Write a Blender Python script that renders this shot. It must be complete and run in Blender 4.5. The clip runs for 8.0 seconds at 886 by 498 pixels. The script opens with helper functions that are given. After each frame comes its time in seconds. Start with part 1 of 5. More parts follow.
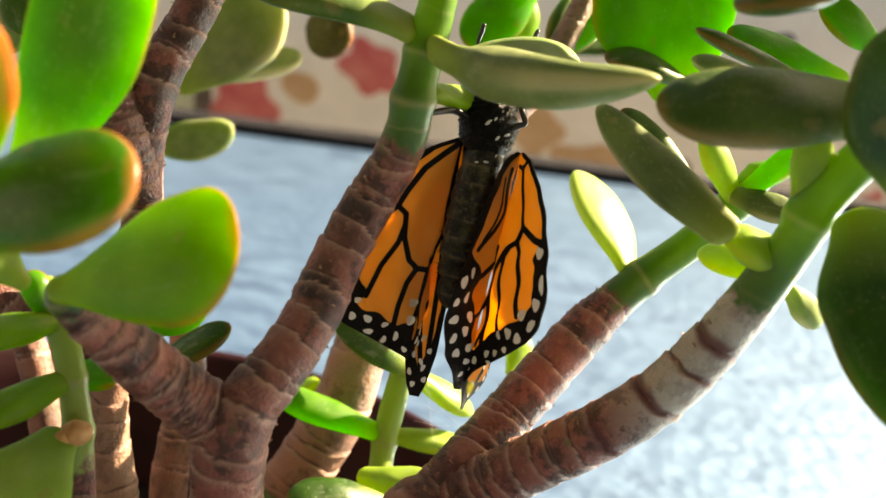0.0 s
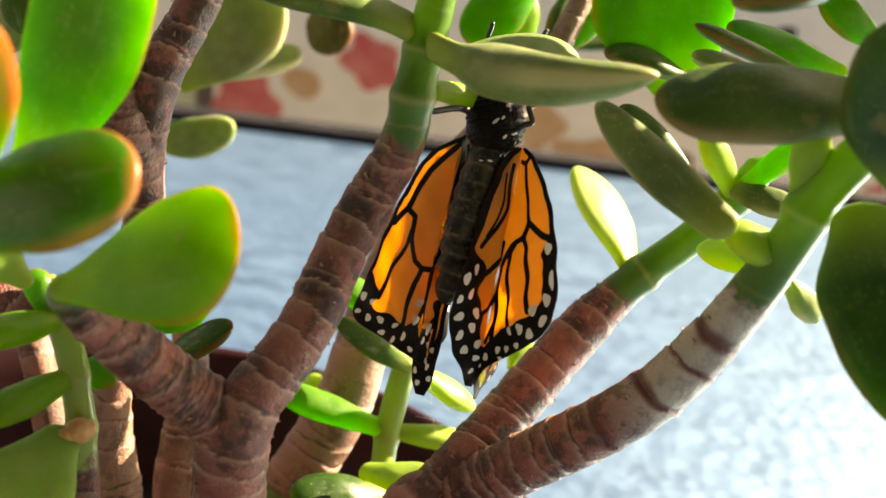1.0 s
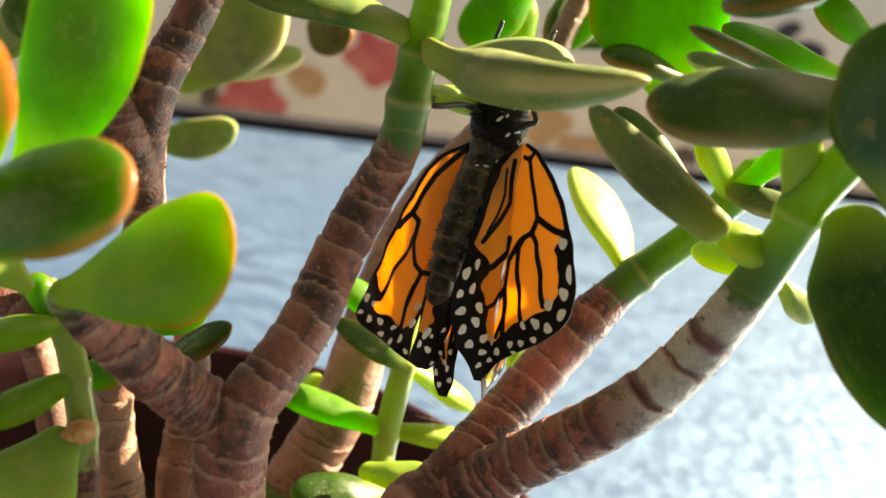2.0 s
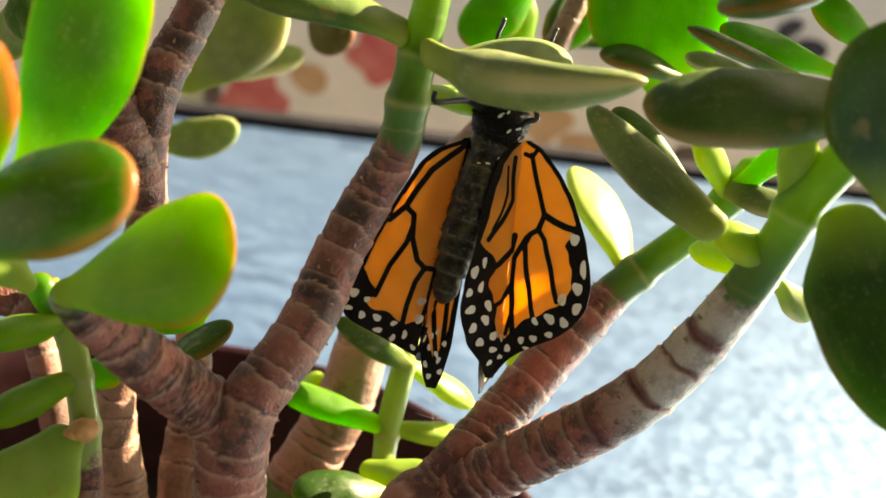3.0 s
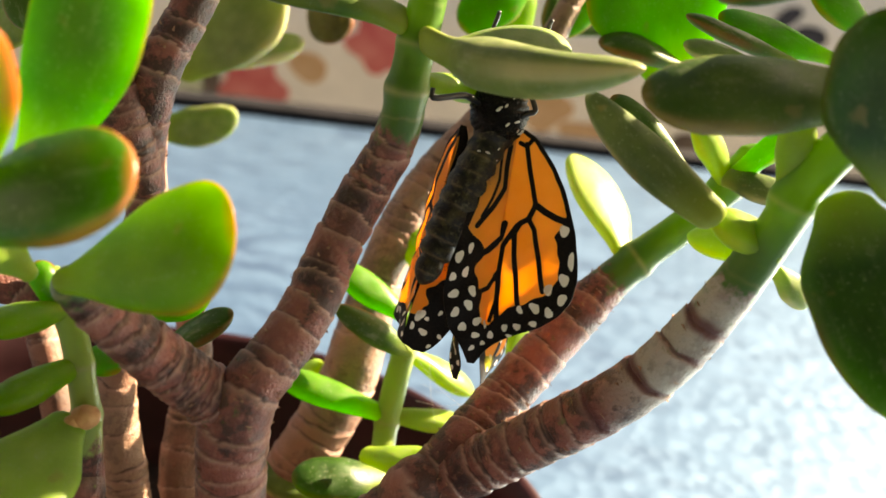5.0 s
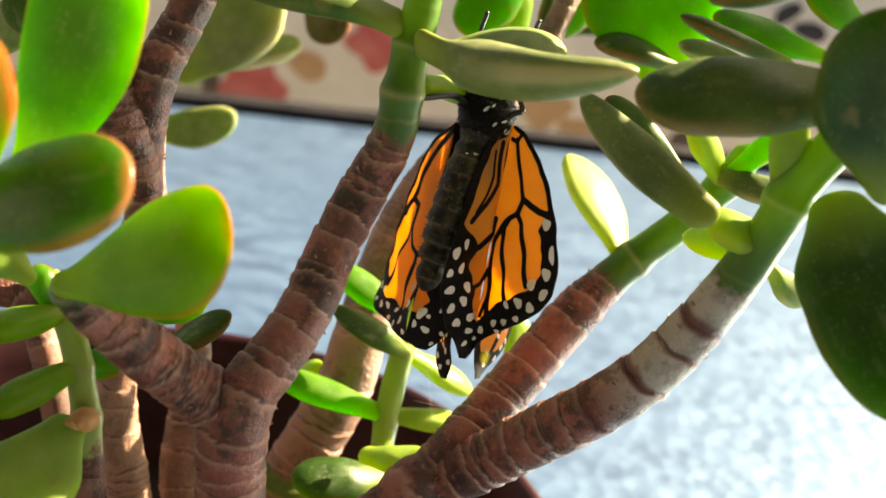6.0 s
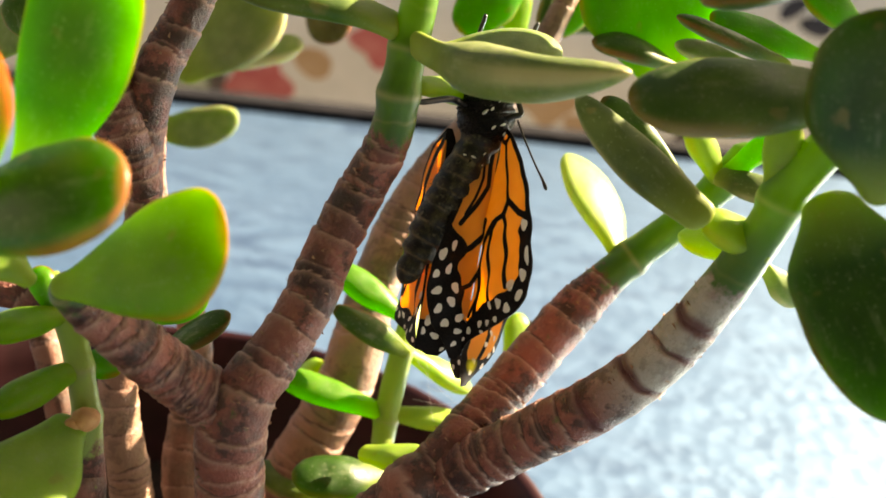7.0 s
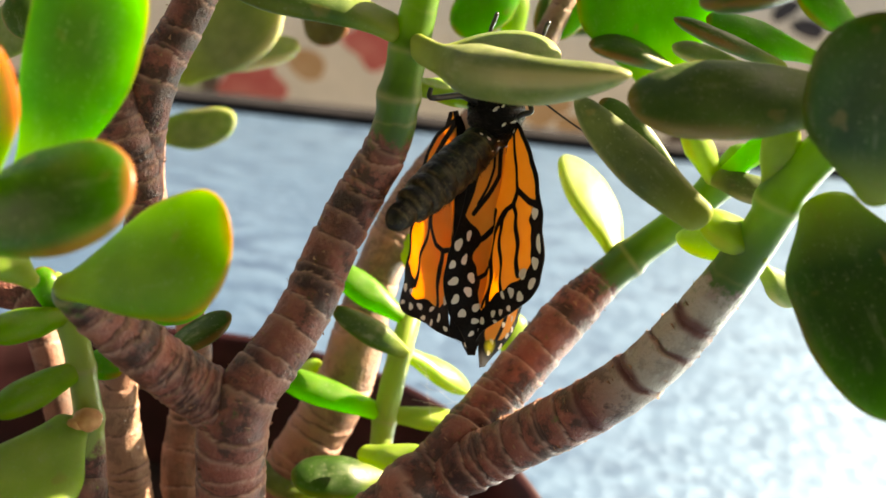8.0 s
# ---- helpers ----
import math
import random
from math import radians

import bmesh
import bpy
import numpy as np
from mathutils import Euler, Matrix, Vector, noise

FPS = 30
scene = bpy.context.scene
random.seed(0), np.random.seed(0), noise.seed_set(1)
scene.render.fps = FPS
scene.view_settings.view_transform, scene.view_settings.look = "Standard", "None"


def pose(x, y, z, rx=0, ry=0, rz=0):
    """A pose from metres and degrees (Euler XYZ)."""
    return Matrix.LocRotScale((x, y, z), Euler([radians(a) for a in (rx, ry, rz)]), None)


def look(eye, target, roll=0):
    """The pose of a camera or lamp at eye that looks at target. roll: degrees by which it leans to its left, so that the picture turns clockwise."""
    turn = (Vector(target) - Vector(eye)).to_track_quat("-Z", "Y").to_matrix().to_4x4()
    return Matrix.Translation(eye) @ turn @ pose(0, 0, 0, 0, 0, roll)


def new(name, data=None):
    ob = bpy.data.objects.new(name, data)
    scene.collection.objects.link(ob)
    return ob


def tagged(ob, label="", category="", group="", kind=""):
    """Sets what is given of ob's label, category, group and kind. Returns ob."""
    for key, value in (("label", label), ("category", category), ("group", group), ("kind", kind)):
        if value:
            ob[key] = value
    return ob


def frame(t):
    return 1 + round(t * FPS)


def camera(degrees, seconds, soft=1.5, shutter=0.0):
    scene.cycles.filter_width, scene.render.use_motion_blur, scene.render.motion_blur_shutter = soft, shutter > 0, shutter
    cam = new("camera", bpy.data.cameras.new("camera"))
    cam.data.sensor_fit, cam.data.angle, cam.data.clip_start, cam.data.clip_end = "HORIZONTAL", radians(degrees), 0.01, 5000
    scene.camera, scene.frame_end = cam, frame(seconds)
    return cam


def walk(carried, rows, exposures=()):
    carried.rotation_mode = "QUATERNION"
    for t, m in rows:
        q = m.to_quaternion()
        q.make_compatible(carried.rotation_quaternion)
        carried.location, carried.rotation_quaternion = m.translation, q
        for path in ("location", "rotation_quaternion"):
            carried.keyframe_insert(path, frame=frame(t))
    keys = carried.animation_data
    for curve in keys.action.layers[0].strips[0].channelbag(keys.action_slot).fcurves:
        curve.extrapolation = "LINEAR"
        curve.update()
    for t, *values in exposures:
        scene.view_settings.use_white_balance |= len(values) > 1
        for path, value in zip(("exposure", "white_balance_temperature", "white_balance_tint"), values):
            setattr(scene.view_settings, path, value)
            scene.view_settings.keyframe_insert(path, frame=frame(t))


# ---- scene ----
cam = camera(46, 8.0, soft=1.6)
cam.data.dof.use_dof = True
cam.data.dof.focus_distance = 0.186
cam.data.dof.aperture_fstop = 17.0
PATH = [
    (0, pose(-0.00250, 0.00268, 0.20714, 70.896, -7.257, 1.930)),
    (0.5, pose(-0.00278, 0.00221, 0.20703, 70.780, -7.222, 1.887)),
    (1, pose(-0.00216, 0.00219, 0.20773, 70.589, -6.926, 1.978)),
    (1.5, pose(-0.00123, 0.00177, 0.20880, 70.371, -6.754, 2.164)),
    (3, pose(0.00005, -0.00013, 0.21042, 70.154, -6.495, 2.405)),
    (3.5, pose(0.00000, 0.00000, 0.21000, 69.862, -6.576, 2.405)),
    (4, pose(-0.00213, -0.00171, 0.20919, 69.776, -7.082, 2.088)),
    (4.5, pose(-0.00055, -0.00067, 0.20997, 69.630, -6.695, 2.300)),
    (6, pose(0.00082, -0.00144, 0.21155, 69.388, -6.102, 2.300)),
    (6.5, pose(0.00247, -0.00182, 0.21286, 69.205, -5.741, 2.500)),
    (7, pose(0.00259, -0.00225, 0.21288, 69.130, -5.798, 2.638)),
    (7.5, pose(0.00253, -0.00310, 0.21393, 69.002, -5.600, 2.552)),
    (8, pose(0.00127, -0.00343, 0.21310, 69.241, -5.899, 2.214)),
]
walk(cam, PATH, exposures=((0.0, 2.46, 9600, 12), (8.0, 2.46, 9600, 12)))

# ---------------------------------------------------------------- light
SUN_AZ, SUN_EL = 60.0, 29.0          # degrees east of +y, degrees above the level
world = bpy.data.worlds.new("sky")
scene.world = world
world.use_nodes = True
wn = world.node_tree.nodes
sky = wn.new("ShaderNodeTexSky")
sky.sky_type = "NISHITA"
sky.sun_disc = False
sky.sun_elevation = radians(SUN_EL)
sky.sun_rotation = radians(SUN_AZ)
sky.dust_density = 3.0
sky.ozone_density = 0.6
wn["Background"].inputs["Strength"].default_value = 0.034
world.node_tree.links.new(sky.outputs["Color"], wn["Background"].inputs["Color"])
sun = new("sun", bpy.data.lights.new("sun", "SUN"))
sun.data.energy = 5.0
sun.data.angle = radians(0.6)
sun.data.color = (1.0, 0.93, 0.82)
_d = Vector((math.sin(radians(SUN_AZ)) * math.cos(radians(SUN_EL)),
             math.cos(radians(SUN_AZ)) * math.cos(radians(SUN_EL)), math.sin(radians(SUN_EL))))
sun.matrix_world = look(_d * 3, (0, 0, 0))


# ---------------------------------------------------------------- materials
class Mat:
    """A node material with a few short cuts."""

    def __init__(self, name):
        self.m = bpy.data.materials.new(name)
        self.m.use_nodes = True
        self.t = self.m.node_tree
        self.n = self.t.nodes
        self.b = self.n["Principled BSDF"]
        self.out = self.n["Material Output"]

    def add(self, kind, **inputs):
        node = self.n.new(kind)
        for k, v in inputs.items():
            self.set(node.inputs[k.replace("_", " ")], v)
        return node

    def set(self, socket, v):
        if hasattr(v, "is_linked"):
            self.t.links.new(v, socket)
        else:
            socket.default_value = v

    def coords(self):
        return self.n.new("ShaderNodeTexCoord").outputs["Object"]

    def attr(self, name):
        a = self.n.new("ShaderNodeAttribute")
        a.attribute_name = name
        return a.outputs["Fac"]

    def noise(self, scale, detail=3.0, rough=0.55, vector=None, stretch=None):
        v = vector or self.coords()
        if stretch:
            mp = self.n.new("ShaderNodeMapping")
            mp.inputs["Scale"].default_value = stretch
            self.t.links.new(v, mp.inputs["Vector"])
            v = mp.outputs["Vector"]
        return self.add("ShaderNodeTexNoise", Vector=v, Scale=scale, Detail=detail, Roughness=rough).outputs["Fac"]

    def ramp(self, fac, *stops):
        r = self.n.new("ShaderNodeValToRGB")
        e = r.color_ramp.elements
        while len(e) < len(stops):
            e.new(0.5)
        for el, (p, c) in zip(e, stops):
            el.position = p
            el.color = (*c, 1) if isinstance(c, tuple) else (c, c, c, 1)
        self.set(r.inputs["Fac"], fac)
        return r.outputs["Color"]

    def mix(self, fac, a, b, mode="MIX"):
        x = self.n.new("ShaderNodeMix")
        x.data_type, x.blend_type = "RGBA", mode
        for s, v in ((x.inputs[0], fac), (x.inputs[6], a), (x.inputs[7], b)):
            self.set(s, (*v, 1) if isinstance(v, tuple) else v)
        return x.outputs[2]

    def math(self, op, a, b=0.0):
        x = self.n.new("ShaderNodeMath")
        x.operation = op
        x.use_clamp = op == "ADD"
        self.set(x.inputs[0], a)
        self.set(x.inputs[1], b)
        return x.outputs[0]

    def bump(self, height, strength, dist):
        x = self.add("ShaderNodeBump", Strength=strength, Distance=dist, Height=height)
        self.t.links.new(x.outputs["Normal"], self.b.inputs["Normal"])
        return x.outputs["Normal"]

    def base(self, color, rough=0.5, **more):
        self.set(self.b.inputs["Base Color"], (*color, 1) if isinstance(color, tuple) else color)
        self.set(self.b.inputs["Roughness"], rough)
        for k, v in more.items():
            self.set(self.b.inputs[k.replace("_", " ")], v)
        return self

    def translucent(self, color, weight, normal=None):
        """Lets light from behind shine through."""
        tr = self.n.new("ShaderNodeBsdfTranslucent")
        self.set(tr.inputs["Color"], (*color, 1) if isinstance(color, tuple) else color)
        if normal:
            self.t.links.new(normal, tr.inputs["Normal"])
        x = self.n.new("ShaderNodeMixShader")
        self.set(x.inputs[0], weight)
        self.t.links.new(self.b.outputs[0], x.inputs[1])
        self.t.links.new(tr.outputs[0], x.inputs[2])
        self.t.links.new(x.outputs[0], self.out.inputs["Surface"])
        return self


def leaf_material(name, deep, light, glow, rim=(0.45, 0.09, 0.03), rim_amount=0.8, weight=0.5, rough=0.38, core=0.35, spec=0.35, sss=0.85, dusty=0.22):
    m = Mat(name)
    rnd = m.n.new("ShaderNodeObjectInfo").outputs["Random"]
    big = m.noise(70, 3)
    col = m.mix(m.ramp(big, (0.35, 0.0), (0.68, 1.0)), deep, light)
    col = m.mix(m.math("MULTIPLY", rnd, 0.35), col, light)
    mott = m.ramp(m.noise(240, 4, 0.65), (0.44, 0.0), (0.66, 1.0))
    col = m.mix(m.math("MULTIPLY", mott, 0.45), col, deep)
    dust = m.ramp(m.noise(480, 4, 0.7, stretch=(1.0, 0.3, 1.0)), (0.56, 0.0), (0.72, 1.0))
    col = m.mix(m.math("MULTIPLY", dust, dusty), col, (0.42, 0.45, 0.30))
    speck = m.ramp(m.noise(1500, 2), (0.62, 0.0), (0.72, 1.0))
    col = m.mix(m.math("MULTIPLY", speck, 0.35), col, (0.34, 0.42, 0.25))
    stain = m.ramp(m.noise(190, 2), (0.68, 0.0), (0.76, 1.0))
    col = m.mix(m.math("MULTIPLY", stain, 0.4), col, (0.30, 0.24, 0.08))
    stalk_end = m.math("MULTIPLY", m.attr("stalk_end"), 0.75)
    col = m.mix(stalk_end, col, (0.30, 0.38, 0.06))
    edge = m.math("MULTIPLY", m.attr("rim"), rim_amount)
    col = m.mix(edge, col, rim)
    n = m.bump(m.noise(900, 3), 0.12, 0.0005)
    m.base(col, m.ramp(m.noise(300, 3), (0.3, rough - 0.08), (0.7, rough + 0.12)), Specular_IOR_Level=spec,
           Subsurface_Weight=sss, Subsurface_Radius=(0.62, 1.0, 0.16), Subsurface_Scale=0.0017)
    m.b.subsurface_method = "RANDOM_WALK"
    weight = m.math("MULTIPLY", m.math("ADD", m.math("MULTIPLY", m.attr("thin"), 1 - core), core), weight)
    g = m.mix(edge, m.mix(stalk_end, glow, (0.70, 0.90, 0.10)), (0.95, 0.50, 0.05))
    g = m.mix(m.ramp(m.noise(55, 3), (0.42, 0.0), (0.62, 0.85)), g, m.mix(1.0, g, (0.36, 0.48, 0.36), "MULTIPLY"))
    g = m.mix(m.math("MULTIPLY", stain, 0.5), g, (0.45, 0.30, 0.05))
    return m.translucent(g, weight, n).m


LEAF = leaf_material("jade_leaf", (0.045, 0.16, 0.012), (0.12, 0.27, 0.025), (0.13, 0.88, 0.02), weight=0.68)
# two darker copies, for leaves whose shade is put into the colour
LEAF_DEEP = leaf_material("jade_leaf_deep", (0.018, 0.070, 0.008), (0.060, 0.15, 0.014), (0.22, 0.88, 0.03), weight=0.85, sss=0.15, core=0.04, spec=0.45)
LEAF_SHADE = leaf_material("jade_leaf_shade_dark", (0.006, 0.028, 0.003), (0.026, 0.080, 0.006), (0.30, 0.84, 0.03), weight=0.42, sss=0.06, core=0.0, spec=0.45)
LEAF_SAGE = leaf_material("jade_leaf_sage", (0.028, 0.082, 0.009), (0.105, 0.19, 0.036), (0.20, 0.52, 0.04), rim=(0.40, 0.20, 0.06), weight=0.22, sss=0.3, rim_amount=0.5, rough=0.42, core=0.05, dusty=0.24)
# dusty leaf; its pale tone and rim also carry painted sunlight
LEAF_PERCH = leaf_material("jade_leaf_perch", (0.060, 0.115, 0.018), (0.30, 0.34, 0.15), (0.38, 0.62, 0.08), rim=(0.62, 0.58, 0.34), weight=0.22, sss=0.3, rim_amount=0.7, rough=0.44, core=0.05, dusty=0.5)
# paler copy of the young leaf, with direct sun painted into its colour
LEAF_SUNLIT = leaf_material("jade_leaf_sunlit", (0.30, 0.44, 0.10), (0.52, 0.60, 0.26), (0.70, 0.95, 0.30), rim_amount=0.2, weight=0.40)
LEAF_LIME = leaf_material("jade_leaf_lime", (0.085, 0.20, 0.011), (0.18, 0.31, 0.022), (0.38, 0.82, 0.02), weight=0.60)
# dark copy for leaves that shade each other; the shade is in its colour
LEAF_DARK = leaf_material("jade_leaf_shaded", (0.019, 0.070, 0.007), (0.085, 0.170, 0.028), (0.16, 0.50, 0.03), weight=0.32, sss=0.4, rim_amount=0.45, rough=0.44, spec=0.34, core=0.05, dusty=0.40)
# the pale rim of these three puts rim light into the edge colour
LEAF_DUSTY = leaf_material("jade_leaf_dusty", (0.075, 0.15, 0.026), (0.30, 0.38, 0.16), (0.42, 0.70, 0.14), rim=(0.58, 0.60, 0.36), weight=0.25, rough=0.5, rim_amount=0.6)
LEAF_PALE = leaf_material("jade_leaf_pale", (0.14, 0.20, 0.06), (0.33, 0.38, 0.18), (0.45, 0.65, 0.18), rim=(0.76, 0.78, 0.52), weight=0.35, rough=0.5, rim_amount=0.8)
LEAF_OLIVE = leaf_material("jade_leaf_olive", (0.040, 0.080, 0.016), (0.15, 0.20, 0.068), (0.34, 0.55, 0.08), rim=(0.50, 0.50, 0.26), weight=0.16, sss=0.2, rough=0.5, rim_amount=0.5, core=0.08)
LEAF_BROWN = leaf_material("jade_leaf_withering", (0.035, 0.030, 0.008), (0.10, 0.085, 0.02), (0.30, 0.34, 0.04), weight=0.2, sss=0.3, rim_amount=0.4, rough=0.5)
LEAF_YOUNG = leaf_material("jade_leaf_young", (0.17, 0.31, 0.045), (0.32, 0.46, 0.09), (0.60, 0.92, 0.10), rim_amount=0.25, weight=0.42)


def bark_material():
    m = Mat("jade_bark")
    fine = m.noise(700, 4, 0.6)
    big = m.noise(150, 3)
    col = m.mix(m.ramp(big, (0.38, 0.0), (0.60, 1.0)), (0.034, 0.007, 0.006), (0.285, 0.085, 0.062))
    col = m.mix(m.math("MULTIPLY", m.attr("band"), 0.55), col, (0.28, 0.088, 0.064))
    col = m.mix(m.math("MULTIPLY", m.ramp(fine, (0.53, 0.0), (0.68, 1.0)), 0.30), col, (0.48, 0.23, 0.17))
    col = m.mix(m.math("MULTIPLY", m.attr("tone"), 0.8), col, (0.45, 0.30, 0.21))
    pale = m.ramp(m.noise(75, 3), (0.32, 0.2), (0.46, 1.0))
    col = m.mix(m.math("MULTIPLY", pale, m.attr("pale")), col, (0.46, 0.42, 0.36))
    dark = m.ramp(m.noise(125, 5, 0.72), (0.50, 0.0), (0.57, 1.0))
    col = m.mix(m.math("MULTIPLY", dark, m.math("SUBTRACT", 0.85, m.math("MULTIPLY", m.math("MAXIMUM", m.attr("pale"), m.attr("tone")), 0.55))), col, (0.040, 0.017, 0.012))
    col = m.mix(m.math("MULTIPLY", m.attr("scar"), 0.95), col, (0.05, 0.020, 0.015))
    col = m.mix(m.math("MULTIPLY", m.attr("lip"), 0.85), col, (0.58, 0.34, 0.27))
    col = m.mix(m.math("MULTIPLY", m.attr("collar"), 0.9), col, (0.115, 0.026, 0.024))
    green = m.mix(m.ramp(m.noise(160, 2), (0.35, 0.0), (0.7, 1.0)), (0.034, 0.125, 0.008), (0.095, 0.235, 0.016))
    age = m.attr("young")
    blotch = m.noise(330, 4, 0.65)
    edge = m.ramp(m.math("ADD", age, m.math("MULTIPLY", m.math("SUBTRACT", blotch, 0.5), 0.7)), (0.10, 0.0), (0.22, 1.0))
    green = m.mix(m.ramp(age, (0.15, 0.0), (0.70, 1.0)), m.mix(0.72, green, (0.020, 0.080, 0.012)), green)
    green = m.mix(m.math("MULTIPLY", m.attr("lime"), 0.8), green, (0.30, 0.42, 0.08))
    green = m.mix(m.math("MULTIPLY", m.attr("scar"), 0.6), green, (0.33, 0.30, 0.12))
    col = m.mix(edge, col, green)
    n = m.bump(m.mix(0.5, m.noise(1600, 4, 0.6), m.noise(420, 4, 0.7)), m.math("SUBTRACT", 0.82, m.math("MULTIPLY", edge, 0.66)), 0.0010)
    m.base(col, m.mix(edge, (0.44, 0.44, 0.44), (0.40, 0.40, 0.40)), Specular_IOR_Level=0.5)
    return m.translucent(m.mix(edge, (0.30, 0.10, 0.05), (0.45, 0.80, 0.06)), m.math("ADD", m.math("MULTIPLY", m.math("MULTIPLY", edge, age), 0.19), 0.03), n).m


BARK = bark_material()


def plain(name, c1, c2, scale, rough=0.6, bump=0.2, dist=0.001, **more):
    m = Mat(name)
    f = m.noise(scale, 4)
    m.base(m.mix(m.ramp(f, (0.35, 0.0), (0.65, 1.0)), c1, c2), rough, **more)
    m.bump(m.noise(scale * 4, 4), bump, dist)
    return m.m


POT = plain("maroon_glaze", (0.020, 0.004, 0.006), (0.038, 0.008, 0.011), 60, 0.5, 0.1, 0.0006, Specular_IOR_Level=0.25)
SOIL = plain("dark_soil", (0.020, 0.010, 0.007), (0.055, 0.028, 0.018), 300, 0.95, 0.8, 0.002)
FRAME = plain("black_metal", (0.010, 0.011, 0.014), (0.024, 0.024, 0.03), 40, 0.75, 0.1, Specular_IOR_Level=0.12)
FLAG = plain("patio_stone", (0.20, 0.19, 0.17), (0.32, 0.30, 0.27), 6, 0.9, 0.5, 0.004)


def table_material():
    """Pebbled pale blue glass with a frosted underside."""
    m = Mat("pebbled_table_glass")
    wave = m.noise(85, 2, 0.5, stretch=(0.42, 0.8, 1.0))
    cell = m.add("ShaderNodeTexVoronoi", Vector=m.coords(), Scale=120.0).outputs["Distance"]
    # paler waves in the colour stand for glints on the rippled glass
    col = m.mix(m.ramp(wave, (0.38, 0.0), (0.60, 1.0)), (0.006, 0.028, 0.085), (0.062, 0.125, 0.225))
    col = m.mix(m.ramp(m.noise(9, 2), (0.4, 0.0), (0.7, 1.0)), col, (0.024, 0.068, 0.145))
    m.base(col, 0.36, Specular_IOR_Level=0.8)
    n = m.bump(m.mix(0.6, cell, wave), 0.27, 0.005)
    gloss = m.add("ShaderNodeBsdfGlossy", Color=(0.47, 0.73, 1.0, 1.0), Roughness=0.44, Normal=n)
    both = m.add("ShaderNodeMixShader", Fac=0.34)
    m.t.links.new(m.b.outputs[0], both.inputs[1])
    m.t.links.new(gloss.outputs[0], both.inputs[2])
    m.t.links.new(both.outputs[0], m.out.inputs["Surface"])
    return m.m


TABLE = table_material()


def fabric(name, c1, c2):
    m = Mat(name)
    m.base(m.mix(m.ramp(m.noise(35, 3), (0.35, 0.0), (0.65, 1.0)), c1, c2), 0.9, Sheen_Weight=0.2)
    m.bump(m.noise(700, 2), 0.3, 0.001)
    return m.m


CLOTH = fabric("cushion_cloth", (0.82, 0.84, 0.85), (0.90, 0.91, 0.92))
RED = fabric("red_print", (0.58, 0.11, 0.13), (0.70, 0.24, 0.24))
ORANGE = fabric("orange_print", (0.56, 0.37, 0.22), (0.64, 0.46, 0.31))
NAVY = fabric("navy_print", (0.03, 0.035, 0.06), (0.07, 0.075, 0.10))
BROWN = fabric("brown_print", (0.11, 0.085, 0.08), (0.17, 0.14, 0.13))
SAGE = fabric("sage_print", (0.50, 0.58, 0.44), (0.58, 0.64, 0.52))


def wing_material():
    m = Mat("wing_scales")
    orange = m.attr("orange")
    white = m.attr("white")
    o = m.ramp(orange, (0.44, 0.0), (0.56, 1.0))
    w = m.ramp(white, (0.42, 0.0), (0.58, 1.0))
    oc = m.mix(m.ramp(m.noise(160, 3), (0.35, 0.0), (0.65, 1.0)), (0.80, 0.36, 0.075), (0.88, 0.45, 0.12))
    oc = m.mix(m.attr("tan"), oc, (0.42, 0.26, 0.12))
    grain = m.ramp(m.noise(2600, 2), (0.4, 0.0), (0.7, 1.0))
    black = m.mix(m.math("MULTIPLY", grain, 0.6), (0.005, 0.004, 0.004), (0.018, 0.013, 0.011))
    col = m.mix(m.attr("lemon"), m.mix(w, m.mix(o, black, oc), (0.86, 0.82, 0.75)), (0.72, 0.66, 0.04))
    n = m.bump(m.mix(0.5, m.noise(1800, 3), orange), 0.25, 0.0003)
    m.base(col, 0.6, Specular_IOR_Level=0.12)
    tr = m.mix(w, m.mix(o, (0.01, 0.006, 0.004), (1.0, 0.52, 0.12)), (0.6, 0.5, 0.4))
    wt = m.math("ADD", m.math("MULTIPLY", o, 0.48), 0.02)
    return m.translucent(tr, wt, n).m


WING = wing_material()
BODY = plain("dark_scales", (0.002, 0.002, 0.002), (0.009, 0.008, 0.007), 420, 0.30, 0.7, 0.0010, Specular_IOR_Level=0.10)


def belly_material():
    """Dark scales mottled with olive, and paler lines between the segments."""
    m = Mat("olive_scales")
    mott = m.ramp(m.noise(420, 4, 0.65), (0.46, 0.0), (0.66, 1.0))
    col = m.mix(mott, (0.005, 0.005, 0.004), (0.055, 0.048, 0.020))
    col = m.mix(m.math("MULTIPLY", m.ramp(m.noise(900, 3), (0.58, 0.0), (0.72, 1.0)), 0.4), col, (0.16, 0.15, 0.10))
    col = m.mix(m.math("MULTIPLY", m.attr("ring"), m.ramp(m.noise(500, 2), (0.40, 0.1), (0.6, 0.8))), col, (0.15, 0.11, 0.055))
    m.base(col, 0.5, Specular_IOR_Level=0.35)
    m.bump(m.mix(0.5, m.noise(1300, 4), m.attr("ring")), 0.6, 0.0004)
    return m.m


BELLY = belly_material()
CHITIN = plain("black_chitin", (0.008, 0.008, 0.009), (0.02, 0.018, 0.018), 900, 0.3, 0.2, 0.0002)
DOT = plain("white_scales", (0.55, 0.53, 0.50), (0.75, 0.73, 0.70), 900, 0.7, 0.2, 0.0002)
SILK = plain("spider_silk", (0.7, 0.7, 0.7), (0.85, 0.85, 0.85), 900, 0.3, 0.0, 0.0001)
FLAKE = plain("dry_bark", (0.22, 0.10, 0.06), (0.42, 0.24, 0.15), 900, 0.8, 0.2, 0.0002)
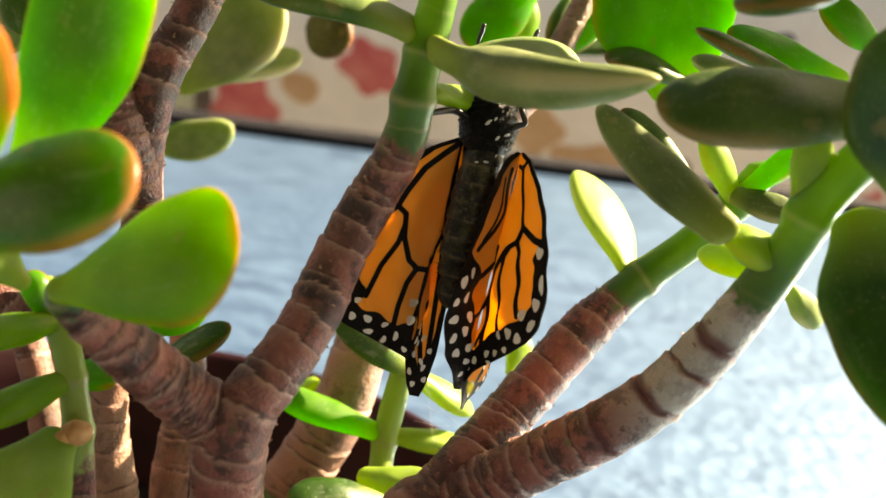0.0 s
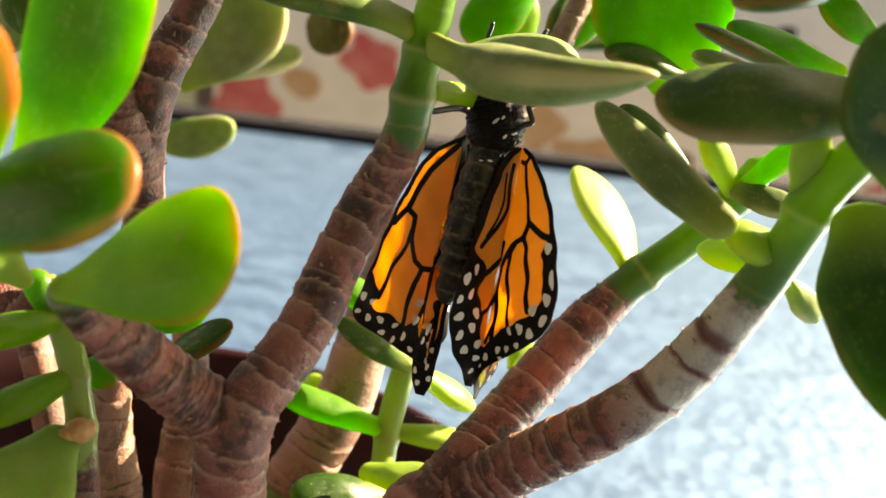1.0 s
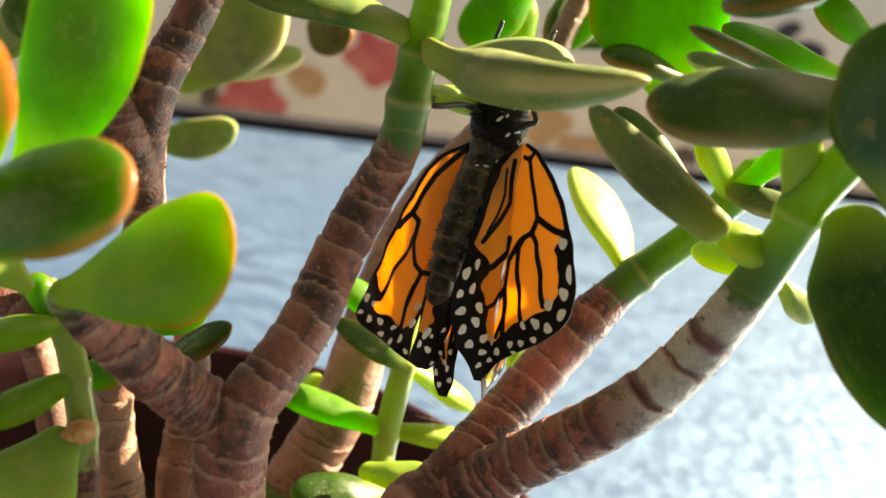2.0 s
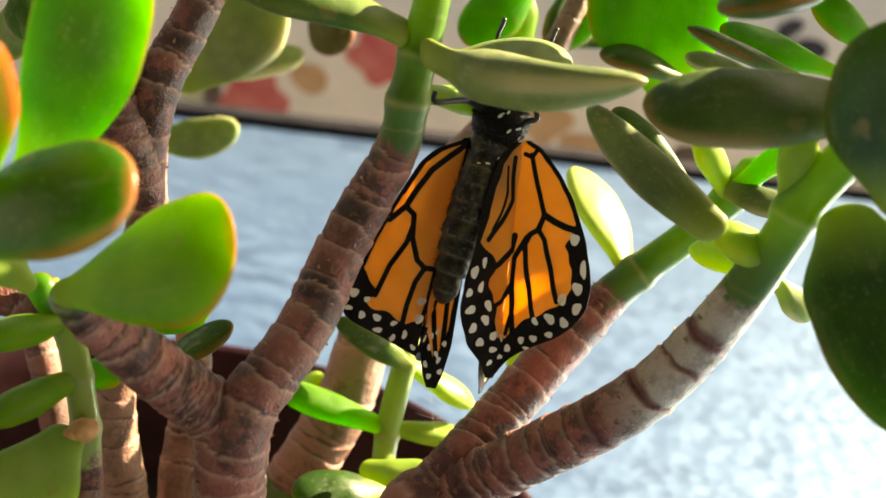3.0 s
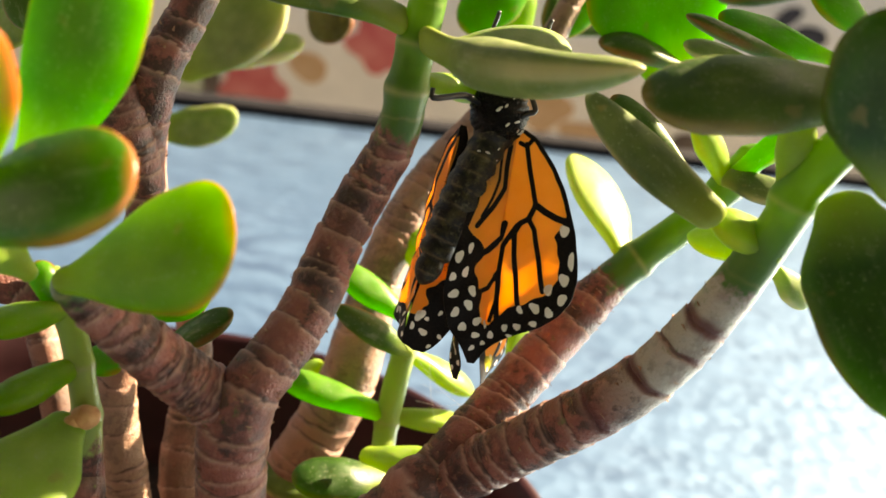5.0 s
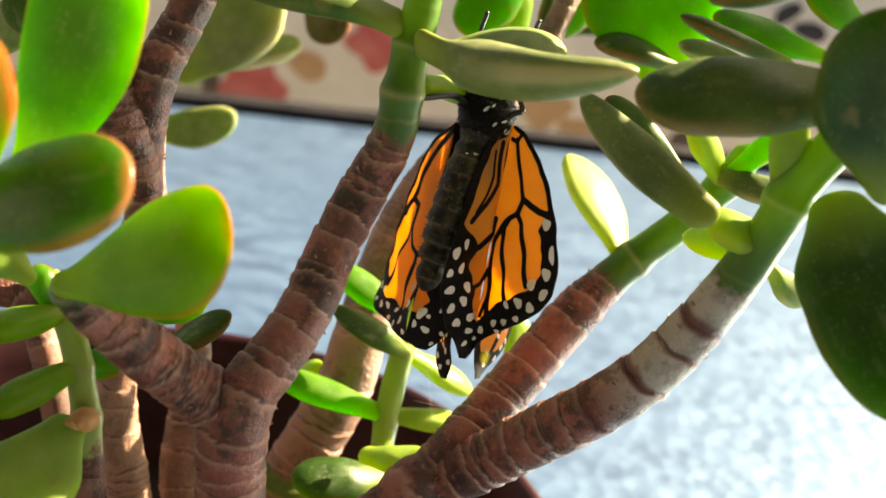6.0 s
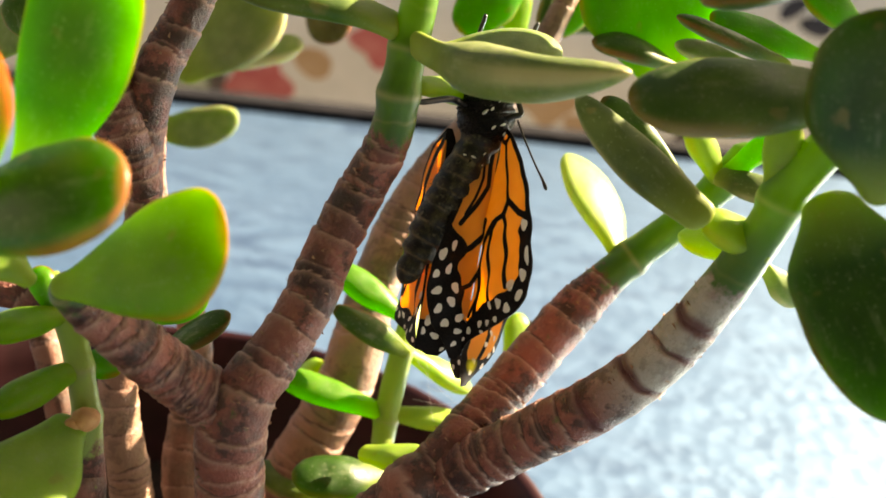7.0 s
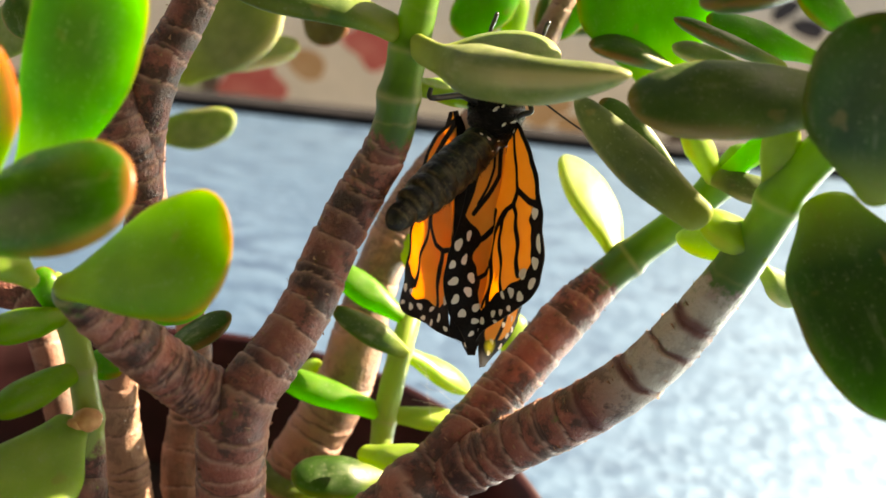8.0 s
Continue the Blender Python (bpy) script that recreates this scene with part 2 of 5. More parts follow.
BUDM = plain("withered_bud", (0.55, 0.24, 0.09), (0.72, 0.42, 0.19), 400, 0.6, 0.3, 0.0004)

# ---------------------------------------------------------------- building helpers
WORLDS = {}


def thing(name, m, label, category, group="", kind=""):
    ob = new(name)
    ob.empty_display_size = 0.01
    ob.matrix_basis = m
    WORLDS[ob] = m
    return tagged(ob, label, category, group, kind)


def mesh_part(name, me, material, parent, m=None, label=""):
    """Links a mesh under a thing or part; m is its pose in the world (the parent's if none)."""
    ob = new(name, me)
    if material:
        me.materials.clear()
        me.materials.append(material)
    m = m if m is not None else WORLDS[parent]
    ob.parent = parent
    ob.matrix_basis = WORLDS[parent].inverted() @ m
    WORLDS[ob] = m
    return tagged(ob, label)


def to_mesh(name, verts, faces, smooth=True, **attrs):
    me = bpy.data.meshes.new(name)
    me.from_pydata([tuple(v) for v in verts], [], faces)
    if smooth:
        me.polygons.foreach_set("use_smooth", [True] * len(me.polygons))
    for k, vals in attrs.items():
        a = me.attributes.new(k, "FLOAT", "POINT")
        a.data.foreach_set("value", np.asarray(vals, dtype=np.float32))
    me.update()
    return me


def bm_mesh(name, bm, smooth=True):
    me = bpy.data.meshes.new(name)
    bm.to_mesh(me)
    bm.free()
    if smooth:
        me.polygons.foreach_set("use_smooth", [True] * len(me.polygons))
    return me


def ring_faces(rows, cols, caps=True):
    f = []
    for i in range(rows - 1):
        for j in range(cols):
            k = (j + 1) % cols
            f.append((i * cols + j, i * cols + k, (i + 1) * cols + k, (i + 1) * cols + j))
    if caps:
        f.append(tuple(range(cols))[::-1])
        f.append(tuple((rows - 1) * cols + j for j in range(cols)))
    return f


def spline(points, step):
    """A smooth line through rows of numbers, sampled about every step (the first three numbers are the place)."""
    p = np.array(points, float)
    p = np.vstack([2 * p[0] - p[1], p, 2 * p[-1] - p[-2]])
    out = []
    for i in range(1, len(p) - 2):
        n = max(2, int(np.linalg.norm(p[i + 1, :3] - p[i, :3]) / step))
        t = np.linspace(0, 1, n, endpoint=False)[:, None]
        a, b, c, d = p[i - 1], p[i], p[i + 1], p[i + 2]
        out.append(0.5 * (2 * b + (c - a) * t + (2 * a - 5 * b + 4 * c - d) * t * t + (3 * b - a - 3 * c + d) * t ** 3))
    return np.vstack([*out, p[-2:-1]])


def frames_along(c):
    """Tangents and two side vectors that do not twist along a line of places."""
    t = np.gradient(c, axis=0)
    t /= np.linalg.norm(t, axis=1)[:, None]
    u = np.cross(t[0], (0.3, 0.2, 0.93))
    us = []
    for k in t:
        u = u - k * (u @ k)
        u /= np.linalg.norm(u)
        us.append(u)
    us = np.array(us)
    return t, us, np.cross(t, us)


def tube(name, points, sides=10, step=0.001):
    """A plain tapering tube; points are rows of x, y, z, radius."""
    s = spline(points, step)
    _, u, v = frames_along(s[:, :3])
    a = np.linspace(0, 2 * np.pi, sides, endpoint=False)
    verts = s[:, None, :3] + s[:, 3, None, None] * (np.cos(a)[None, :, None] * u[:, None] + np.sin(a)[None, :, None] * v[:, None])
    return to_mesh(name, verts.reshape(-1, 3), ring_faces(len(s), sides))


# ---------------------------------------------------------------- the jade plant
POT_X, POT_Y, POT_R, POT_H = -0.073, 0.1925, 0.115, 0.060
SOIL_Z = POT_H - 0.046
plant = thing("jade_plant", pose(POT_X, POT_Y, POT_H - 0.02), "old jade plant with ringed brown stems and fat green leaves", "plant")
rng = np.random.default_rng(4)


def branch(points, gap=0.005, young=None, lime=0.0, pale=None, tone=0.0, tone_top=None, tone_to=(0.5, 0.62), knots=(), flare=1.0, sides=44, depth=1.0, root=True, collars=()):
    """A ringed stem. points: x, y, z, diameter in metres. young: the place after which it is green.
    gap: the usual distance between leaf scars; knots: places with a swollen node."""
    pts = [(*p[0], p[1]) for p in points]
    if root:
        x, y, z, d = pts[0]
        x2, y2, z2, _ = pts[1]
        k = min(2.0, (z - SOIL_Z + 0.006) / max(0.004, z2 - z)) * 0.6
        pts.insert(0, (x + (x - x2) * k, y + (y - y2) * k, SOIL_Z - 0.006, d * 1.05))
    s = spline(pts, 0.00035)
    c, r0 = s[:, :3], s[:, 3] / 2
    arc = np.r_[0, np.cumsum(np.linalg.norm(np.diff(c, axis=0), axis=1))]
    _, u, v = frames_along(c)
    a = np.linspace(0, 2 * np.pi, sides, endpoint=False)
    total = arc[-1]

    def share(place):
        return arc[np.argmin(np.linalg.norm(c - np.array(place), axis=1))]

    cut = share(young) if young is not None else total * 2
    rings, at = [], -0.002
    while at < total + 0.01:
        far = gap * 3.2 if at > cut else gap
        at += far * rng.choice((0.22, 0.45, 0.8, 1.1, 1.4), p=(0.2, 0.15, 0.25, 0.25, 0.15)) * rng.uniform(0.85, 1.15)
        rings.append((at, rng.uniform(-0.22, 0.22), rng.uniform(0, 6.28), rng.choice((0.25, 0.5, 0.9, 1.2))))
    ss = arc[:, None] + 0 * a[None]
    if collars:
        own = [share(k) for k in collars]
        rings = [k for k in rings if not own[0] - 0.003 < k[0] < own[-1] + 0.006]
        rings += [(k, 0.16, 1.0 + i, 1.25) for i, k in enumerate(own)]
        rings.sort()
    collar = np.zeros(ss.shape)
    since, scar = np.full(ss.shape, 1e3), np.zeros(ss.shape)
    until = np.full(ss.shape, 1e3)
    ph = rng.uniform(0, 6.28, 8)
    notch = np.zeros(ss.shape)
    band = np.full(ss.shape, 0.8)
    for at, tilt, turn, deep in rings:
        d = ss - at - r0[:, None] * tilt * np.cos(a + turn)[None] - 0.00025 * np.sin(3 * a + turn)[None] - 0.00012 * np.sin(7 * a + 2 * turn)[None]
        if collars and any(abs(at - k) < 1e-9 for k in own):
            wide = 0.0009 + 0.0007 * np.cos(a + 2.5 * turn)[None]
            collar = np.maximum(collar, np.exp(-(((d - 0.0004) / wide) ** 4)))
        part_of = 0.7 + 0.3 * np.cos(a * 2 + turn)[None]
        notch += deep * part_of * np.exp(-((d / 0.00030) ** 2))
        band = np.where(d >= 0, deep, band)
        since = np.where(d >= 0, np.minimum(since, d), since)
        until = np.where(d < 0, np.minimum(until, -d), until)
    lip = np.exp(-until / 0.0011) - 0.6 * np.exp(-since / 0.0012)
    wob = (np.sin(3 * a[None] + ss * 900 + ph[0]) + np.sin(5 * a[None] - ss * 1400 + ph[1]) + np.sin(2 * a[None] + ss * 420 + ph[2])) / 3
    fine = np.sin(11 * a[None] + ss * 3100 + ph[3]) * np.sin(7 * a[None] - ss * 5200 + ph[4])
    green = np.clip((ss - cut) / 0.004 + 0.5 + 0.25 * np.sin(2 * a + ph[5])[None], 0, 1)
    rough = depth * (1 - 0.75 * green)
    r = r0[:, None] * (1 + rough * (0.055 * lip - 0.06 * np.clip(notch, 0, 1.3) + 0.026 * wob + 0.010 * fine))
    for k in knots:
        r *= 1 + 0.14 * flare * np.exp(-(((ss - share(k)) / (r0[:, None] * 0.5)) ** 2))
    scar = np.clip(notch, 0, 1) * (1 - 0.3 * green)
    for k in knots:
        scar = np.maximum(scar, np.exp(-(((ss - share(k) - r0[:, None] * 0.12 * np.cos(a)[None]) / 0.0005) ** 2)))
    # round off the end
    r *= np.sqrt(np.clip((total - arc + 0.0003) / (r0 * 0.8), 0.02, 1))[:, None]
    verts = c[:, None] + r[..., None] * (np.cos(a)[None, :, None] * u[:, None] + np.sin(a)[None, :, None] * v[:, None])
    base = Vector(pts[0][:3])
    me = to_mesh("branch", (verts - np.array(base)).reshape(-1, 3), ring_faces(len(c), sides), scar=scar.ravel(),
                 young=np.clip((ss - cut) / 0.022 + 0.14, 0, 1).ravel(), pale=(np.clip((ss - share(pale[0])) / 0.011, 0, 1) * np.clip((share(pale[1]) - ss) / 0.003 + 1, 0, 1) * np.where(band > 0.2, 1.0, 0.6)).ravel() if pale else np.zeros(ss.size), tone=np.interp(ss / total, (0.0, *tone_to), (tone, tone, tone if tone_top is None else tone_top)).ravel(), collar=collar.ravel(), lime=np.full(ss.size, lime), lip=np.clip(lip, 0, 1).ravel() ** 2, band=np.clip((band.ravel() - 0.5) / 0.7, 0, 1))
    return mesh_part("branch", me, BARK, plant, Matrix.Translation(base))


def bark_flakes(stem, points, count, seed):
    """Curled slivers of dry bark that stand off an old stem, joined into one part; points: x, y, z and diameter."""
    g = np.random.default_rng(seed)
    line = spline([(*p[0], p[1]) for p in points], 0.0008)
    _, u, v = frames_along(line[:, :3])
    origin = np.array(WORLDS[stem].translation)
    verts, faces = [], []
    for _ in range(count):
        i, a = g.integers(1, len(line) - 1), g.uniform(0, 6.28)
        out = np.cos(a) * u[i] + np.sin(a) * v[i]
        along = (line[i + 1, :3] - line[i - 1, :3])
        along = along / np.linalg.norm(along)
        side = np.cross(out, along)
        foot = line[i, :3] + out * line[i, 3] * 0.49 - origin
        tall, wide = g.uniform(0.0003, 0.0009), g.uniform(0.0002, 0.0007)
        lean = along * g.uniform(-0.3, 1.0) + side * g.uniform(-0.4, 0.4)
        n = len(verts)
        for k, w in ((0.0, 1.0), (0.55, 0.8), (1.0, 0.25)):
            mid = foot + tall * (out * (k - 0.25 * k * k) + lean * k * k)
            verts += [mid - side * wide * w, mid + side * wide * w, mid + side * wide * w + along * 0.00009, mid - side * wide * w + along * 0.00009]
        for k in (n, n + 4):
            faces += [(k + j, k + (j + 1) % 4, k + 4 + (j + 1) % 4, k + 4 + j) for j in range(4)]
        faces.append((n + 8, n + 9, n + 10, n + 11))
    ob = mesh_part("bark_flake", to_mesh("bark_flake", verts, faces, False), FLAKE, stem, None, "dry curled slivers of bark")
    return tagged(ob, kind="stuff")


def leaf(parent, base, tip, width, face, thick=0.005, bend=0.0, cup=0.0, stalk=0.3, peak=0.6, material=None, red=1.0, twist=0.0, neck=1.0, rim_from=0.90, sweep=0.0, blunt=2.3, petiole=0.0):
    """A fat obovate leaf from base to tip. face: the way its upper side looks; bend: sag of the middle towards it, sweep: bow of the
    middle to its side, both as shares of the length; blunt: how square the tip is; petiole: the share before the blade widens."""
    base, tip, face = Vector(base), Vector(tip), Vector(face)
    along = tip - base
    length = along.length
    along.normalize()
    side = along.cross(face).normalized()
    up = side.cross(along).normalized()
    m = Matrix((side, along, up)).transposed().to_4x4()
    m.translation = base
    n, k = 52, 32
    u = (1 - np.cos(np.linspace(0, np.pi, n))) / 2
    lo = np.clip((u - petiole) / (peak - petiole), 0, 1)
    lo = lo * lo * (3 - 2 * lo)
    f = stalk + (1 - stalk) * lo
    hi = np.clip((u - peak) / (1 - peak), 0, 1)
    start = np.sqrt(np.clip(1 - np.clip(1 - u / 0.07, 0, 1) ** 2, 0.0009, 1))
    f = f * np.sqrt(np.clip(1 - hi ** blunt, 0.0004, 1)) * start
    h = (0.62 + 0.38 * lo) * np.clip(1 - hi ** 2.6, 0.0008, 1) ** 0.6 * start
    a = np.linspace(0, 2 * np.pi, k, endpoint=False)
    ca, sa = np.cos(a), np.sin(a)
    sx = np.sign(ca) * np.abs(ca) ** 0.9
    p = rng.uniform(0, 6.28, 5)
    w = width / 2 * f
    wave = 1 + 0.022 * np.sin(u[:, None] * 9 + p[0] + np.sign(ca)[None]) + 0.014 * np.sin(u[:, None] * 17 + p[1] + 2 * np.sign(ca)[None])
    x = w[:, None] * sx[None] * wave
    lump = 1 + 0.05 * np.sin(u[:, None] * 7 + p[2] + 2 * a[None]) + 0.03 * np.sin(u[:, None] * 15 + p[3] + 3 * a[None])
    z = thick / 2 * h[:, None] * (np.sign(sa) * np.abs(sa) ** 0.85)[None] * lump
    z = z + cup * width * (x / (width / 2)) ** 2 * lo[:, None] + (bend * length * 4 * u * (1 - u))[:, None]
    ang = twist * u[:, None]
    x, z = x * np.cos(ang) - z * np.sin(ang), x * np.sin(ang) + z * np.cos(ang)
    x = x + (sweep * length * 4 * u * (1 - u))[:, None]
    y = (length * u)[:, None] + 0 * x
    rimness = np.clip((np.abs(ca)[None] - rim_from) / (0.99 - rim_from), 0, 1) * np.clip((u[:, None] - 0.35) / 0.25, 0, 1)
    rimness = np.maximum(rimness, np.clip((u[:, None] - 0.955) / 0.04, 0, 1) * np.ones_like(x)) * red
    me = to_mesh("leaf", np.stack([x, y, z], -1).reshape(-1, 3), ring_faces(n, k), rim=rimness.ravel(),
                 stalk_end=neck * np.clip(1.1 - u[:, None] / 0.32 + 0 * x, 0, 1).ravel(),
                 thin=np.clip(1.15 - h[:, None] * np.abs(sa)[None] ** 0.8, 0, 1).ravel())
    return mesh_part("leaf", me, material or LEAF, parent, m)


# stems: places and thickness
FORK_STEM_LINE = [((-0.02865, 0.14883, 0.09263), 0.0125), ((-0.03011, 0.14943, 0.10012), 0.0122), ((-0.03073, 0.14980, 0.10991), 0.0118), ((-0.03047, 0.14891, 0.11916), 0.0118), ((-0.02835, 0.14945, 0.12649), 0.0105),
                    ((-0.02442, 0.15363, 0.13213), 0.0095), ((-0.02069, 0.15926, 0.13883), 0.0092), ((-0.01805, 0.16433, 0.14691), 0.0088), ((-0.01428, 0.16873, 0.15607), 0.0084), ((-0.01076, 0.16941, 0.16380), 0.0078),
                    ((-0.00922, 0.16931, 0.16937), 0.0072), ((-0.00881, 0.16912, 0.17469), 0.0068), ((-0.00808, 0.17038, 0.18107), 0.0064), ((-0.00722, 0.17146, 0.18697), 0.0062), ((-0.00637, 0.17330, 0.19495), 0.0060)]
fork_stem = branch(FORK_STEM_LINE,
                   gap=0.0046, young=(-0.00972, 0.16943, 0.16676), knots=((-0.00880, 0.16909, 0.17460), (-0.00805, 0.17080, 0.18221)))
LEFT_ARM_LINE = [((-0.02945, 0.14983, 0.11877), 0.0100), ((-0.03409, 0.14874, 0.12453), 0.0098), ((-0.04029, 0.14572, 0.13085), 0.0095), ((-0.04581, 0.14186, 0.13780), 0.0086), ((-0.05023, 0.13861, 0.14348), 0.0068),
                   ((-0.05266, 0.13676, 0.14716), 0.0056), ((-0.05367, 0.13519, 0.14871), 0.0050)]
left_arm = branch(LEFT_ARM_LINE, gap=0.0028, young=(-0.05140, 0.13731, 0.14577), knots=((-0.05317, 0.13597, 0.14794),), depth=1.4, root=False)
REAR_TRUNK_LINE = [((-0.05844, 0.18383, 0.06599), 0.0092), ((-0.05981, 0.18530, 0.08172), 0.0088), ((-0.06257, 0.18634, 0.10213), 0.0080), ((-0.06024, 0.18632, 0.12253), 0.0076), ((-0.05708, 0.18592, 0.14188), 0.0070), ((-0.05734, 0.18608, 0.15404), 0.0078),
                     ((-0.05644, 0.18507, 0.16295), 0.0088), ((-0.05401, 0.18600, 0.17137), 0.0082), ((-0.05084, 0.18859, 0.17848), 0.0078), ((-0.04741, 0.19189, 0.18755), 0.0074)]
rear_trunk = branch(REAR_TRUNK_LINE, gap=0.006, tone=0.9, tone_top=0.0)
rear_fork = branch([((-0.05565, 0.18344, 0.14677), 0.0060), ((-0.05840, 0.18312, 0.15468), 0.0090), ((-0.06051, 0.18240, 0.16146), 0.0104), ((-0.06274, 0.18225, 0.16689), 0.0094), ((-0.06543, 0.18238, 0.17310), 0.0082), ((-0.06840, 0.18347, 0.18193), 0.0070)], gap=0.0030, depth=0.9, root=False)
thin_stem = branch([((-0.04835, 0.19265, 0.06097), 0.0085), ((-0.05213, 0.19639, 0.07710), 0.0082), ((-0.05112, 0.20109, 0.09585), 0.0078), ((-0.05131, 0.20351, 0.10836), 0.0070), ((-0.05776, 0.20623, 0.12752), 0.0050), ((-0.06073, 0.20641, 0.13972), 0.0042),
                    ((-0.06106, 0.20713, 0.15047), 0.0040), ((-0.06163, 0.21232, 0.16473), 0.0038)], gap=0.007, tone=0.45)
MID_BRANCH_LINE = [((-0.00818, 0.16841, 0.08209), 0.0120), ((0.00025, 0.17082, 0.09457), 0.0118), ((0.00726, 0.17410, 0.10358), 0.0115), ((0.01154, 0.17897, 0.10819), 0.0105), ((0.01692, 0.18433, 0.11415), 0.0102), ((0.02285, 0.18900, 0.12113), 0.0100), ((0.02941, 0.19391, 0.12876), 0.0096),
                     ((0.03506, 0.19711, 0.13463), 0.0080), ((0.04170, 0.19947, 0.14113), 0.0070), ((0.04818, 0.20065, 0.14729), 0.0068), ((0.05517, 0.20169, 0.15599), 0.0068), ((0.06033, 0.20268, 0.16456), 0.0058)]
# tone pales the foot, in place of light bounced off the table
mid_branch = branch(MID_BRANCH_LINE,
                    gap=0.0052, tone=0.6, tone_top=0.0, tone_to=(0.18, 0.36), young=(0.03435, 0.19684, 0.13390), knots=((0.03964, 0.19880, 0.13927), (0.05566, 0.20191, 0.15658)))
LOW_BRANCH_LINE = [((-0.00243, 0.16837, 0.09076), 0.0112), ((0.00470, 0.17119, 0.09852), 0.0112), ((0.01205, 0.17028, 0.10477), 0.0108), ((0.02177, 0.16726, 0.11403), 0.0106), ((0.03069, 0.16321, 0.12337), 0.0102), ((0.03802, 0.16020, 0.13262), 0.0096),
                     ((0.04349, 0.15835, 0.14217), 0.0088), ((0.04723, 0.15630, 0.15114), 0.0078), ((0.05009, 0.15563, 0.15809), 0.0072), ((0.05217, 0.15471, 0.16434), 0.0068), ((0.05371, 0.15466, 0.17005), 0.0072),
                     ((0.05674, 0.15352, 0.17567), 0.0066), ((0.05931, 0.15200, 0.18028), 0.0060)]
# here too the paler foot is bounce light put into the bark colour
low_branch = branch(LOW_BRANCH_LINE, gap=0.0050, tone=0.75, tone_top=0.0, tone_to=(0.26, 0.5), young=(0.04738, 0.15639, 0.15142), pale=((0.03236, 0.16274, 0.12499), (0.04763, 0.15647, 0.15162)), knots=((0.05288, 0.15475, 0.16737),), collars=((0.03204, 0.16225, 0.12365), (0.03789, 0.16002, 0.13215), (0.04217, 0.15921, 0.13868), (0.04455, 0.15819, 0.14465)))
back_stem = branch([((-0.03673, 0.20488, 0.05366), 0.0150), ((-0.02906, 0.20813, 0.07135), 0.0145), ((-0.02352, 0.20936, 0.08350), 0.0140), ((-0.01809, 0.21183, 0.09614), 0.0132), ((-0.01579, 0.21410, 0.10823), 0.0122), ((-0.01329, 0.21861, 0.12061), 0.0108), ((-0.00939, 0.22318, 0.13316), 0.0100),
                    ((-0.00318, 0.22740, 0.14476), 0.0090), ((0.00508, 0.23127, 0.15539), 0.0080), ((0.01398, 0.23517, 0.16610), 0.0070), ((0.02019, 0.23939, 0.17770), 0.0060), ((0.02498, 0.24399, 0.19035), 0.0050)], gap=0.008, depth=0.8, tone=0.75)
sprout = branch([((-0.00922, 0.18716, 0.06929), 0.0052), ((-0.00762, 0.19224, 0.08325), 0.0050), ((-0.00742, 0.19949, 0.09439), 0.0052), ((-0.00646, 0.20071, 0.10358), 0.0054), ((-0.00532, 0.19966, 0.11239), 0.0050), ((-0.00418, 0.20718, 0.11844), 0.0048), ((-0.00464, 0.21613, 0.12548), 0.0036)],
                gap=0.012, lime=1.0, young=(-0.00884, 0.18780, 0.07105), knots=((-0.00750, 0.19970, 0.09496), (-0.00532, 0.19966, 0.11239)), depth=0.5)
left_sprout = branch([((-0.05394, 0.14608, 0.09676), 0.0058), ((-0.05428, 0.14762, 0.10685), 0.0056), ((-0.05464, 0.14813, 0.11410), 0.0052), ((-0.05489, 0.14884, 0.11897), 0.0048), ((-0.05597, 0.14982, 0.12457), 0.0046), ((-0.05751, 0.15106, 0.13092), 0.0046), ((-0.05988, 0.15209, 0.13668), 0.0042), ((-0.06185, 0.15312, 0.14241), 0.0036)],
                     gap=0.010, lime=1.0, young=(-0.05462, 0.14810, 0.11330), knots=((-0.05483, 0.14869, 0.11854), (-0.05662, 0.15058, 0.12668)), depth=0.6)
far_left_stem = branch([((-0.07486, 0.19577, 0.05786), 0.0080), ((-0.07977, 0.20174, 0.08010), 0.0076), ((-0.08447, 0.20585, 0.09724), 0.0072), ((-0.08830, 0.20731, 0.10712), 0.0068), ((-0.09272, 0.20785, 0.11443), 0.0060)], gap=0.007, tone=0.4)
dark_stem = branch([((-0.07543, 0.18108, 0.12274), 0.0070), ((-0.08032, 0.17995, 0.12550), 0.0074), ((-0.08813, 0.17832, 0.12687), 0.0070)], gap=0.004, root=False)

bark_flakes(mid_branch, MID_BRANCH_LINE[0:8], 170, 31)
bark_flakes(low_branch, LOW_BRANCH_LINE[0:8], 110, 32)
bark_flakes(fork_stem, FORK_STEM_LINE[2:10], 50, 33)
bark_flakes(rear_trunk, REAR_TRUNK_LINE[4:10], 60, 34)
bark_flakes(left_arm, LEFT_ARM_LINE[0:5], 24, 35)

# leaves of the near left arm
leaf(left_arm, (-0.05475, 0.13585, 0.14761), (-0.02690, 0.12591, 0.16416), 0.0174, (0.119, -0.807, 0.579), 0.0042, sweep=0.04, cup=-0.04, stalk=0.20, peak=0.68, blunt=2.4, material=LEAF_LIME)
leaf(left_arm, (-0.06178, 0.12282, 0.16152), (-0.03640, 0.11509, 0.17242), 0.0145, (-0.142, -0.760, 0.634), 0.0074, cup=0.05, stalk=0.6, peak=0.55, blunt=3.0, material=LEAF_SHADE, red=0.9)
